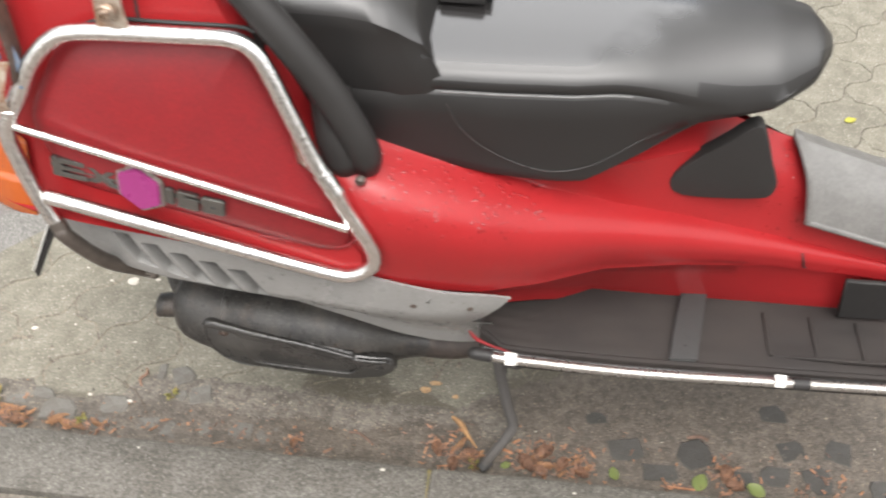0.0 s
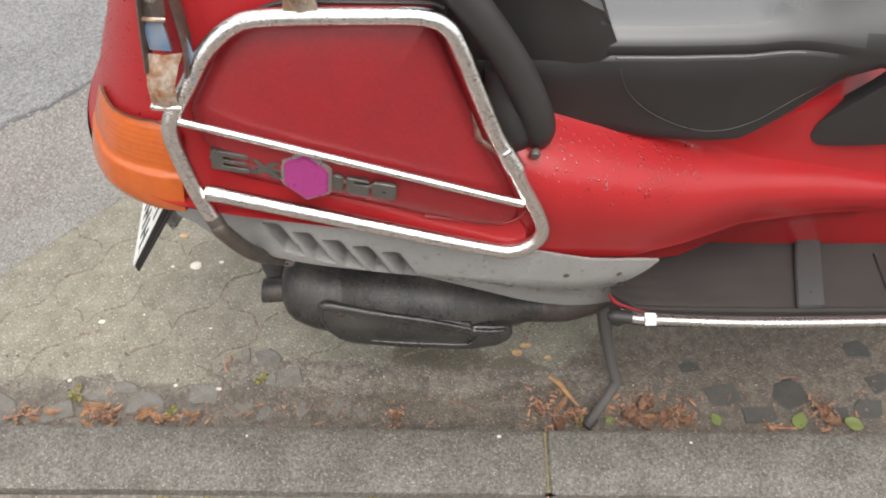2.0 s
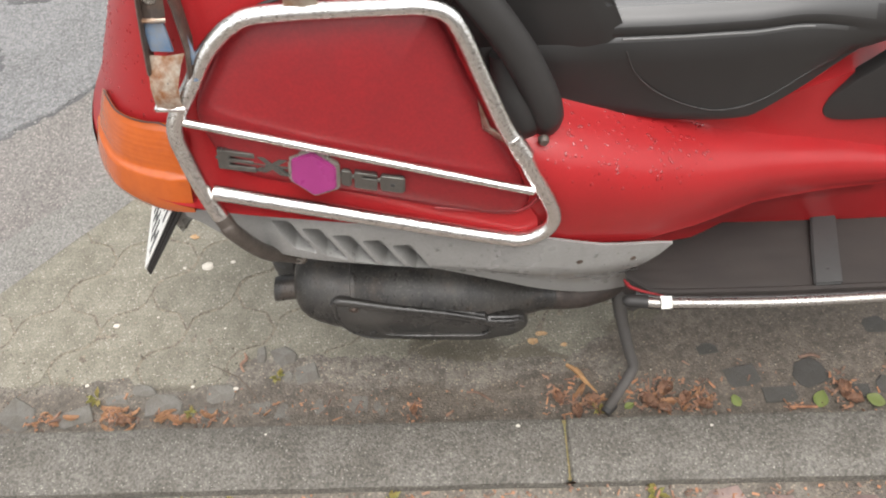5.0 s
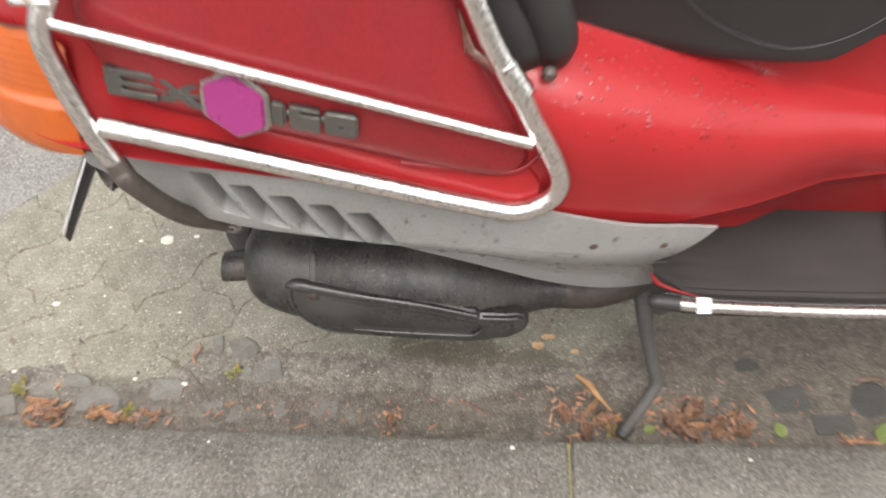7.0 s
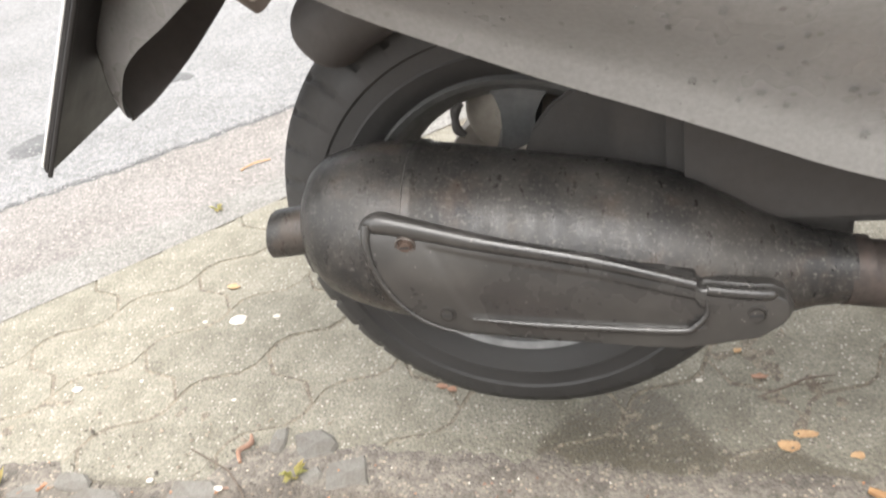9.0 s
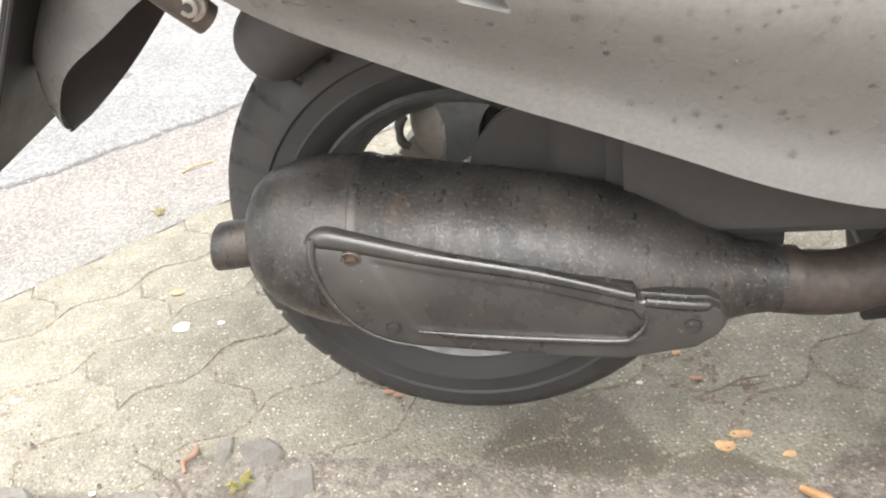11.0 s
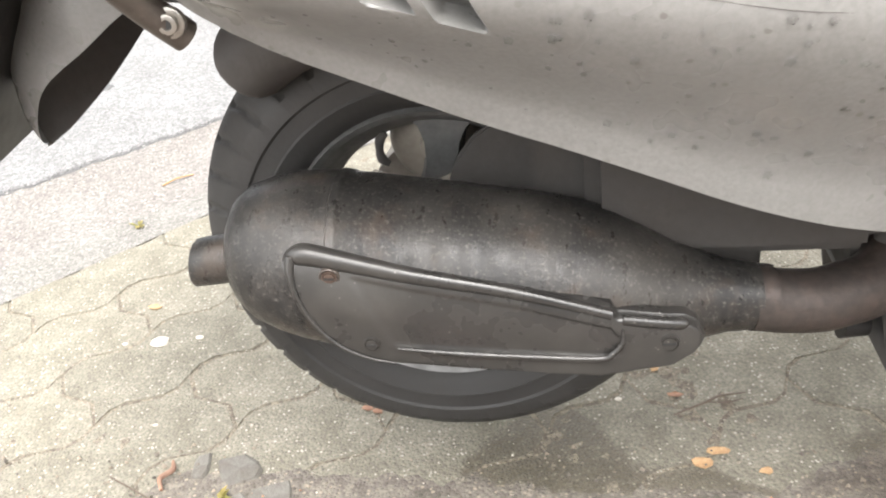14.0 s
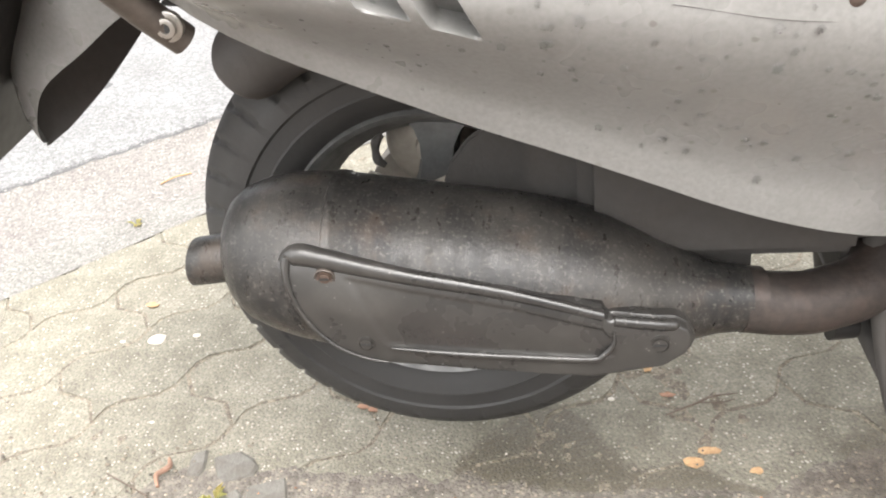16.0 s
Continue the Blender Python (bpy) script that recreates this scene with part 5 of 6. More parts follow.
for x, r in ((-0.40, 0.0195), (-0.445, 0.0195), (-0.4575, 0.019), (-0.459, 0.0178), (-0.4575, 0.016), (-0.42, 0.015)):
    c = Vector((x, 0.848, 0.2705 - 0.12 * (-0.455 - x)))
    rows.append([c + Vector((0.10 * math.sin(t) * r, math.cos(t) * r, math.sin(t) * r)) for t in np.linspace(0, 2 * math.pi, 24, endpoint=False)])
part("tailpipe", grid(rows, closed=True, cap=True), MUFFLER, muffler, "short sooty tailpipe")
part("header_pipe", tube([(-0.05, 0.853, 0.2208), (-0.015, 0.855, 0.2145), (0.02, 0.862, 0.2125), (0.062, 0.88, 0.224), (0.10, 0.93, 0.28)], 0.0242, 20), HEADER, muffler, "rusty brown header pipe")
part("clamp", tube([(-0.042, 0.853, 0.2202), (-0.028, 0.8542, 0.2187)], [0.0254, 0.0251], 24), HEADER, muffler, "rusty clamp ring")


def shield_top(x):
    return lerp(x, (-0.369, -0.3675, -0.365, -0.3605, -0.352, -0.331, -0.277, -0.208, -0.1445, -0.143, -0.138, -0.096, -0.088, -0.082), (0.302, 0.306, 0.309, 0.312, 0.3125, 0.3075, 0.294, 0.279, 0.2605, 0.2545, 0.2545, 0.246, 0.241, 0.229))


def shield_low(x):
    return lerp(x, (-0.369, -0.366, -0.362, -0.3556, -0.346, -0.334, -0.315, -0.296, -0.234, -0.152, -0.119, -0.104, -0.09, -0.082), (0.298, 0.294, 0.2815, 0.262, 0.245, 0.2325, 0.2225, 0.2175, 0.2105, 0.2035, 0.2075, 0.2085, 0.216, 0.226))


def shield_face(x, z):
    c = can_mid(x)
    r = lerp(x, (-0.42, -0.375, -0.155, -0.11, -0.08), (0.055, 0.066, 0.066, 0.062, 0.055)) + 0.0055
    dz = max(0.0, z - c.z + 0.004)
    return c.y - math.sqrt(max(0.0004, r * r - min(dz, r * 0.95) ** 2)) + 0.06 * max(0.0, c.z - 0.03 - z)


rows = []
NX, NZ = 150, 54
for i in range(NX):
    x = -0.369 + 0.287 * i / (NX - 1)
    a, b = shield_top(x), shield_low(x)
    row = []
    for j in range(NZ):
        v = j / (NZ - 1)
        z = a + (b - a) * v
        depth_in = min((a - z), (z - b), (x + 0.369) * 1.5 + 0.0005, (-0.082 - x) * 0.8 + 0.0005)
        inner_l = -0.30 + (z - 0.237) * -0.45
        panel = step(inner_l, inner_l + 0.008, x) * step(-0.137, -0.143, x) * step(lerp(x, (-0.3, -0.149), (0.236, 0.2225)), lerp(x, (-0.3, -0.149), (0.236, 0.2225)) + 0.0025, z) * step(a - 0.013, a - 0.017, z)
        edge = 0.006 * (1 - step(0.0, 0.004, depth_in))
        row.append(Vector((x, shield_face(x, z) + 0.0018 * panel + edge, z)))
    rows.append([row[0] + Vector((0, 0.01, -0.001))] + row + [row[-1] + Vector((0, 0.012, 0.001))])
shield = part("heat_shield", grid(rows), GUARD, muffler, "satin black heat shield")

for xs, rs in (((-0.3635, -0.361, -0.357, -0.35, -0.33, -0.28, -0.21, -0.1455), [0.001, 0.0052, 0.0075, 0.0082, 0.0074, 0.006, 0.005, 0.0042]), ((-0.138, -0.12, -0.106, -0.097, -0.0935), [0.0038, 0.0042, 0.0044, 0.004, 0.001])):
    part("ridge", tube([(x, shield_face(x, shield_top(x) - 0.008) + 0.003, shield_top(x) - (0.0065 if x < -0.14 else 0.004)) for x in xs], rs, 16, n=6), GUARD, shield)
rim_line = [(-0.3615, 0.306), (-0.3622, 0.298), (-0.3605, 0.2855), (-0.354, 0.2655), (-0.344, 0.2475), (-0.331, 0.2345), (-0.314, 0.2255), (-0.298, 0.2215)]
part("ridge", tube([(x, shield_face(x, z) - 0.0004, z) for x, z in rim_line], [0.004, 0.003, 0.0022, 0.0018, 0.0016, 0.0015, 0.0012, 0.0006], 10, n=5), GUARD, shield)
low_line = [(-0.294, 0.235), (-0.25, 0.2295), (-0.2, 0.2255), (-0.155, 0.223), (-0.145, 0.2265), (-0.1385, 0.235), (-0.138, 0.245)]
part("ridge", tube([(x, shield_face(x, z) - 0.0008, z) for x, z in low_line], [0.0008, 0.0022, 0.0022, 0.0022, 0.0022, 0.0018, 0.0008], 10, n=5), GUARD, shield)


def screw(x, z, r, mat):
    y = shield_face(x, z)
    part("screw", lathe([(0.0001, -0.0015), (r * 0.72, -0.0015), (r * 0.78, 0.0005), (r * 0.85, -0.001), (r, -0.001), (r * 1.05, 0.003)], (x, y, z), 20), mat, shield, "slotted screw")
    part("screw_slot", block((x - r * 0.62, y - 0.0022, z - 0.0006), (x + r * 0.62, y - 0.0012, z + 0.0006), 0.0), INK, shield)


screw(-0.335, 0.2915, 0.0055, BROWN_STEEL)
part("washer", lathe([(0.0062, -0.0004), (0.0068, -0.0009), (0.0074, -0.0004), (0.0076, 0.003)], (-0.335, shield_face(-0.335, 0.2915), 0.2915), 24), DULL_STEEL, shield, "worn washer rim")
screw(-0.107, 0.231, 0.007, GUARD)
screw(-0.312, 0.239, 0.006, GUARD)

# engine and swing arm behind the exhaust
casting = part("gear_casing", lathe([(0.0001, -0.016), (0.012, -0.016), (0.014, -0.01), (0.03, -0.008), (0.038, -0.002), (0.041, 0.006), (0.042, 0.04), (0.0001, 0.045)], (-0.276, 0.952, 0.315), 40), DRUM, scooter, "pale weathered alloy gear casing")
part("rib", tube([(-0.33, 0.93, 0.296), (-0.295, 0.918, 0.287), (-0.265, 0.918, 0.29), (-0.238, 0.93, 0.312)], [0.006, 0.009, 0.009, 0.005], 10), DRUM, casting)
part("brake_lever", tube([(-0.311, 0.92, 0.338), (-0.316, 0.918, 0.333), (-0.3175, 0.918, 0.325), (-0.3165, 0.918, 0.317), (-0.311, 0.918, 0.312)], [0.0025, 0.0042, 0.003, 0.0042, 0.0025], 10), SOOT, casting, "dark notched brake lever")
part("engine_case", block((-0.20, 0.885, 0.215), (-0.028, 1.06, 0.37), 0.006, 2), SOOT, scooter, "sooty black engine casing")
part("frame_block", block((0.039, 0.885, 0.19), (0.15, 1.06, 0.35), 0.012, 3), SOOT, scooter, "black frame and stand mounting")
part("stand_lug", tube([(0.034, 0.878, 0.176), (0.054, 0.878, 0.172)], [0.013, 0.008], 14), BLACK, scooter)
part("body_floor", block((-0.16, 0.865, 0.2445), (0.05, 1.06, 0.37), 0.012, 2), SOOT, scooter)
# bracket stretched into a dark plate that stands for shade beside the spoke
part("exhaust_bracket", plate([(-0.267, 0.9, 0.27), (-0.263, 0.9, 0.303), (-0.2555, 0.9, 0.322), (-0.241, 0.9, 0.34), (-0.21, 0.9, 0.36), (-0.14, 0.9, 0.36), (-0.14, 0.9, 0.25)], (0.0, 0.006, 0.0), 0.002, 2), SOOT, scooter, "sooty exhaust bracket widened into a plate over the shaded gap")
part("swing_arm", block((-0.30, 1.02, 0.18), (-0.055, 1.07, 0.27), 0.02, 3), SOOT, scooter)
part("inner_fender", grid([[Vector((x, y, z + 0.02 * math.cos((y - MID) * 18))) for y in np.linspace(0.79, 1.11, 9)] for x, z in ((-0.40, 0.505), (-0.36, 0.50), (-0.2, 0.47), (-0.08, 0.44), (0.02, 0.40), (0.12, 0.33), (0.16, 0.28))]), SOOT, scooter, "black inner splash guard")
# stand
LEG = ((0.06, 0.90, 0.27), (0.064, 0.872, 0.22), (0.074, 0.85, 0.15), (0.09, 0.825, 0.085), (0.099, 0.813, 0.056), (0.092, 0.799, 0.042), (0.056, 0.757, 0.013))
LEG_R = [0.0115, 0.011, 0.0095, 0.009, 0.009, 0.009, 0.0075]
stand = part("stand", tube(LEG, LEG_R, 14), MATT, scooter, "black steel centre stand")
part("leg", tube([(x, 2 * MID - y, z) for x, y, z in LEG], LEG_R, 14), MATT, stand)
part("tang", plate([(0.066, 0.868, 0.215), (0.088, 0.872, 0.2), (0.106, 0.876, 0.165), (0.112, 0.876, 0.13), (0.1, 0.872, 0.128), (0.078, 0.86, 0.15)], (0.0, 0.005, 0.001), 0.0015, 1), MATT, stand, "flat foot tang of the stand")
part("foot_pad", tube([(0.064, 0.766, 0.012), (0.05, 0.75, 0.008)], [0.0105, 0.009], 12), RUBBER, stand, "worn rubber foot")
part("cross_tube", tube([(0.074, 0.85, 0.15), (0.074, 1.05, 0.15)], 0.011, 12), MATT, stand)

# number plate on its black holder, and the tip of the rear mudguard, under the tail
PLATE_LOW, PLATE_UP = Vector((-0.631, 0.0, 0.341)), Vector((-0.535, 0.0, 0.50))
PLATE_OUT = Vector((-0.159, 0.0, 0.096)).normalized()


def on_plate(f, y, out):
    return PLATE_LOW.lerp(PLATE_UP, f) + PLATE_OUT * out + Vector((-0.10 * (y - 0.84), y, 0))


holder = part("plate_holder", plate([on_plate(0.0, 0.836, 0), on_plate(0.0, 1.05, 0), on_plate(1.0, 1.05, 0), on_plate(1.0, 0.836, 0)], PLATE_OUT * -0.006, 0.002, 2), BLACK, scooter, "black plastic plate holder")
part("holder_edge", tube([on_plate(-0.01, 0.838, -0.006), on_plate(0.5, 0.836, -0.007), on_plate(1.0, 0.834, -0.008)], [0.002, 0.0025, 0.0025], 8), BLACK, holder)
plate_ob = part("number_plate", plate([on_plate(0.01, 0.84, 0.001), on_plate(0.01, 1.05, 0.001), on_plate(0.95, 1.05, 0.001), on_plate(0.95, 0.84, 0.001)], PLATE_OUT * 0.0025, 0.0008, 1), PLATE, scooter, "white number plate seen edge-on")
plate_bars = []
for f0 in (0.16, 0.58):
    for y0 in (0.85, 0.886, 0.922, 0.958, 0.994):
        plate_bars += [(f0, f0 + 0.28, y0, y0 + 0.006), (f0 + 0.12, f0 + 0.16, y0 + 0.006, y0 + 0.02), (f0, f0 + 0.28, y0 + 0.02, y0 + 0.026)]
for f0, f1, y0, y1 in plate_bars:
    part("bar", plate([on_plate(f0, y0, 0.0034), on_plate(f0, y1, 0.0034), on_plate(f1, y1, 0.0034), on_plate(f1, y0, 0.0034)], PLATE_OUT * 0.0008, 0), INK, plate_ob, smooth=False)
EDGE = ((-0.452, 0.468), (-0.48, 0.453), (-0.499, 0.438), (-0.520, 0.413), (-0.545, 0.385), (-0.569, 0.363), (-0.580, 0.354), (-0.5845, 0.3495))
BACK = ((-0.49, 0.54), (-0.522, 0.52), (-0.55, 0.497), (-0.574, 0.462), (-0.588, 0.425), (-0.589, 0.385), (-0.5845, 0.358), (-0.5855, 0.3498))
rows = []
for e, b in zip(spline([(x, 0, z) for x, z in EDGE], 5), spline([(x, 0, z) for x, z in BACK], 5)):
    half = 0.0575 * min(1.0, max(0.0, (e.z - 0.353) / 0.09)) ** 0.5 + 0.002
    mid_y = lerp(e.z, (0.354, 0.42), (0.905, 0.9275))
    row = []
    for a in np.linspace(0, math.pi, 25):
        k = math.sin(a) ** 0.75
        if a < math.pi / 2:
            k += (1 - k) * 0.35 * step(0.45, 0.38, e.z)
        row.append(Vector((e.x + (b.x - e.x) * k, mid_y - math.cos(a) * half, e.z + (b.z - e.z) * k)))
    rows.append(row)
tip_ob = part("mudguard_tip", grid(rows), GREY, scooter, "pointed grey rear end of the mudguard")
lining_rows = []
for i, r in enumerate(rows):
    first = 13 - 3 * step(0.3, 0.85, i / (len(rows) - 1))
    row = []
    for k in np.linspace(first, 24, 14):
        j = min(23, int(k))
        row.append(r[j].lerp(r[j + 1], k - j) + Vector((0.003, -0.002, -0.001)) * min(1.0, (len(rows) - 1 - i) / 8))
    lining_rows.append(row)
part("lining", grid(lining_rows), MATT, tip_ob, "dark inner lining")
part("tail_valance", grid([[Vector((p.x * (1 - 0.03 * k) - 0.004 + 0.012 * k, p.y + 0.006 + 0.02 * k, z)) for p in tail_plan(0.575)[8:]] for k, z in enumerate((0.61, 0.595, 0.585))]), GREY, scooter, "grey plastic tail valance")

# ---- pavers, litter and plants on the ground ----
R2 = math.sqrt(0.5)
ROW, LEN, U0, V0 = 0.118, 0.225, 0.184, 1.1604


def paver_mesh():
    """One interlocking paver: a long block whose four sides wave."""
    hu, hv, gap = LEN / 2, ROW / 2, 0.0014
    pts = []

    def wave(u):
        return 0.0105 * math.asin(0.96 * math.sin(2 * math.pi * u / (LEN / 2)))
    n = 12
    for i in range(n):
        u = -hu + LEN * i / n
        pts.append((u, -hv + wave(u) + gap))
    for i in range(3):
        v = -hv + ROW * i / 3
        pts.append((hu + 0.012 * math.sin(2 * math.pi * (v + hv) / ROW) - gap, v))
    for i in range(n):
        u = hu - LEN * i / n
        pts.append((u, hv + wave(u) - gap))
    for i in range(3):
        v = hv - ROW * i / 3
        pts.append((-hu + 0.012 * math.sin(2 * math.pi * (v + hv) / ROW) + gap, v))
    bm = bmesh.new()
    k = len(pts)
    low = [bm.verts.new((x, y, -0.03)) for x, y in pts]
    mid = [bm.verts.new((x, y, -0.0025)) for x, y in pts]
    top = [bm.verts.new((x * 0.986, y * 0.975, 0.0)) for x, y in pts]
    bm.faces.new(top)
    for i in range(k):
        j = (i + 1) % k
        bm.faces.new((mid[i], mid[j], top[j], top[i]))
        bm.faces.new((low[i], low[j], mid[j], mid[i]))
    bmesh.ops.recalc_face_normals(bm, faces=bm.faces)
    me = bpy.data.meshes.new("paver")
    bm.to_mesh(me)
    bm.free()
    me.materials.append(PAVER)
    return me


paving = tagged(thing("paving", (0, 1.0, 0)), "weathered grey-green interlocking concrete pavers", "paving", kind="structure")
PAVER_ME = paver_mesh()
near_p, far_p = [], []
for r in range(-60, 61):
    for c in range(-40, 41):
        u = U0 + c * LEN + (LEN / 2 if r % 2 == 0 else 0.0)
        v = V0 + (r + 0.5) * ROW
        x, y = (u - v) * R2, (u + v) * R2
        off = road_offset(x, y)
        if off > -0.045 or y < 0.74 or x > 4.5 or y > 5.5 or x < -6:
            continue
        (near_p if (x - 0.0) ** 2 + (y - 1.1) ** 2 < 1.9 else far_p).append((x, y, off))
near_p.sort(key=lambda p: (p[0] + 0.2) ** 2 + (p[1] - 1.1) ** 2)
far_p += near_p[290:]
for x, y, off in near_p[:290]:
    ob = lay("paver", PAVER_ME, (x, y, RNG.uniform(-0.0007, 0.0007)), math.pi / 4 + RNG.uniform(-0.012, 0.012), 1.0, paving)
src = [v.co.copy() for v in PAVER_ME.vertices]
polys = [tuple(p.vertices) for p in PAVER_ME.polygons]
verts, faces = [], []
for x, y, off in far_p:
    b = len(verts)
    verts += [((p.x - p.y) * R2 + x, (p.x + p.y) * R2 + y, p.z - 0.001) for p in src]
    faces += [tuple(i + b for i in f) for f in polys]
me = bpy.data.meshes.new("far_pavers")
me.from_pydata([(a, b - 1.0, c) for a, b, c in verts], [], faces)
me.materials.append(PAVER)
far = new("far_pavers", me)
far.parent = paving
tagged(far, kind="stuff")
# cut pavers along the road edge
bm = bmesh.new()
for i in range(-14, 16):
    a, b = road_point(i * 0.12 + 0.002, -0.0012), road_point(i * 0.12 + 0.118, -0.0012)
    w = 0.055 + 0.03 * ((i * 7) % 3) / 2
    c, d = road_point(i * 0.12 + 0.11, -w), road_point(i * 0.12 + 0.01, -w)
    plate([(*a, -0.03), (*b, -0.03), (*c, -0.03), (*d, -0.03)], (0, 0, 0.029), 0.003, 1, bm)
edge_p = part("cut_pavers", bm, PAVER, paving, smooth=False)
tagged(edge_p, kind="stuff")

# damp dark soil washed over the pavers beside the kerb
def soil_bed():
    rows = []
    for x in np.linspace(-1.6, 1.2, 330):
        w = lerp(x, (-1.6, -0.78, -0.72, -0.62, -0.56, -0.4, -0.2, 0.0, 0.2), (0.875, 0.87, 0.84, 0.845, 0.915, 0.92, 0.89, 0.89, 1.02)) + 0.02 * noise.noise((x * 6.0, 2.0, 0.0)) + 0.012 * noise.noise((x * 21.0, 5.0, 0.0))
        row = []
        for k, y in enumerate(np.linspace(0.70, w, 40)):
            f = k / 39
            row.append(Vector((x, y, 0.0042 - 0.003 * f - 0.0055 * step(0.78, 1.0, f) + 0.0022 * noise.noise((x * 26, y * 26, 3.0)) + 0.0018 * noise.noise((x * 75, y * 75, 8.0)))))
        rows.append(row)
    return grid(rows)


def joint_grit():
    """Brown grit that fills the joints and here and there spills over the pavers."""
    rows = []
    for x in np.linspace(-1.15, 0.75, 260):
        rows.append([Vector((x, y, -0.0009 + 0.0006 * noise.noise((x * 9, y * 9, 1.0)) + 0.0007 * noise.noise((x * 60, y * 60, 4.0)))) for y in np.linspace(0.80, 1.75, 135) if True])
    bm = grid(rows)
    gone = [f for f in bm.faces if road_offset(*f.calc_center_median().xy) > -0.01]
    bmesh.ops.delete(bm, geom=gone, context="FACES")
    return bm


grit = part("joint_grit", joint_grit(), GRIT, None)
tagged(grit, "brown grit and soil filling the paver joints", "grit", kind="stuff")
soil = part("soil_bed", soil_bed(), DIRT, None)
tagged(soil, "damp brown soil and grit along the kerb, shade painted in under the floorboard", "soil", kind="stuff")


def flat_leaf(name, at, size, turn, mat, label, tilt=0.15):
    rows = []
    for i in range(9):
        f = i / 8
        w = size * 0.42 * math.sin(math.pi * min(1.0, f * 0.96 + 0.02)) ** 0.7 * (1 - 0.25 * f)
        x = size * (f - 0.5)
        rows.append([Vector((x, -w, 0.003 + tilt * 0.02 * f)), Vector((x, -w * 0.5, 0.0015 + size * 0.05)), Vector((x, 0, 0.001 + size * 0.03)), Vector((x, w * 0.5, 0.0015 + size * 0.05)), Vector((x, w, 0.002))])
    bm = grid(rows)
    bmesh.ops.solidify(bm, geom=list(bm.faces), thickness=0.0006)
    bmesh.ops.rotate(bm, verts=bm.verts, cent=(0, 0, 0), matrix=Matrix.Rotation(turn, 3, "Z"))
    bmesh.ops.translate(bm, verts=bm.verts, vec=Vector(at))
    return tagged(part(name, bm, mat, None, origin=at), label, "leaf", "fallen leaves")


flat_leaf("fallen_leaf", (0.27, 0.765, 0.004), 0.022, 2.0, LEAF, "small fresh green leaf on the soil")
flat_leaf("fallen_leaf", (0.408, 0.762, 0.006), 0.032, 1.2, LEAF, "bright green leaf beside the kerb")
flat_leaf("fallen_leaf", (0.497, 0.757, 0.006), 0.03, 2.6, LEAF, "folded green leaf on the soil")
flat_leaf("fallen_leaf", (0.092, 0.763, 0.004), 0.018, 0.5, LEAF, "small green leaf by the stand foot")
flat_leaf("fallen_leaf", (0.115, 0.555, 0.066), 0.046, 1.9, LEAF, "large green leaf on the footway stones")
flat_leaf("fallen_leaf", (0.828, 1.703, 0.002), 0.028, 0.4, YLEAF, "yellow leaf on the pavers")



def dry_leaf(x, y, size, seed):
    """A crumpled dry leaf lying half curled."""
    turn = Matrix.Rotation(seed * 1.7, 3, "Z")
    rows = []
    for i in range(11):
        f = i / 10
        w = size * 0.40 * math.sin(math.pi * (f * 0.94 + 0.03)) ** 0.75
        row = []
        for j in range(9):
            g = j / 4 - 1
            p = Vector((size * (f - 0.5), w * g * (0.86 + 0.14 * math.cos(f * 31 + g * 2)), 0.0))
            curl = 0.55 * abs(g) ** 1.6 * w + size * 0.16 * noise.noise((p.x * 190 + seed, p.y * 190, 2.0)) + size * 0.10 * noise.noise((p.x * 420, p.y * 420, seed))
            p.y *= 0.86
            p.z = 0.004 + size * 0.08 + curl
            row.append(turn @ p + Vector((x, y, 0.0)))
        rows.append(row)
    bm = grid(rows)
    bmesh.ops.solidify(bm, geom=list(bm.faces), thickness=0.0005)
    return tagged(part("dry_leaf", bm, DRY, None, origin=(x, y, 0.003)), "crumpled dry brown leaf on the soil beside the kerb", "leaf", "dry leaves")


for i, (x, y, size) in enumerate(((0.004, 0.757, 0.03), (0.03, 0.775, 0.034), (-0.025, 0.782, 0.03), (0.052, 0.757, 0.024), (0.125, 0.77, 0.036), (0.155, 0.79, 0.04), (0.148, 0.757, 0.03), (0.185, 0.772, 0.032), (0.215, 0.76, 0.03), (0.452, 0.782, 0.036), (0.465, 0.76, 0.03), (-0.27, 0.77, 0.022), (-0.768, 0.767, 0.028))):
    dry_leaf(x, y, size, i + 1)


def bark_heap(cx, cy, sx, sy, count, seed, z=0.004):
    rnd = random.Random(seed)
    bm = bmesh.new()
    for _ in range(int(count * 1.1)):
        l, w = rnd.choice((rnd.uniform(0.002, 0.005), rnd.uniform(0.003, 0.006), rnd.uniform(0.003, 0.007), rnd.uniform(0.005, 0.01), rnd.uniform(0.008, 0.017))), rnd.uniform(0.001, 0.0036)
        m = Matrix.Translation((cx + rnd.gauss(0, sx), cy + rnd.gauss(0, sy), z + rnd.uniform(0, 0.006))) @ Euler((rnd.uniform(-0.7, 0.7), rnd.uniform(-0.4, 0.4), rnd.uniform(0, 6.3))).to_matrix().to_4x4() @ Matrix.Diagonal((l, w, 0.0012, 1))
        bmesh.ops.create_cube(bm, size=1.0, matrix=m)
    for v in bm.verts:
        v.co += Vector((rnd.uniform(-1, 1), rnd.uniform(-1, 1), rnd.uniform(-1, 1))) * 0.0012
        v.co.y = max(v.co.y, 0.722) if z < 0.05 else min(v.co.y, 0.606)
    return tagged(part("bark_litter", bm, BARK, None, smooth=False, origin=(cx, cy, 0)), "loose orange bark chips and blossom litter", "litter", "bark litter", "stuff")


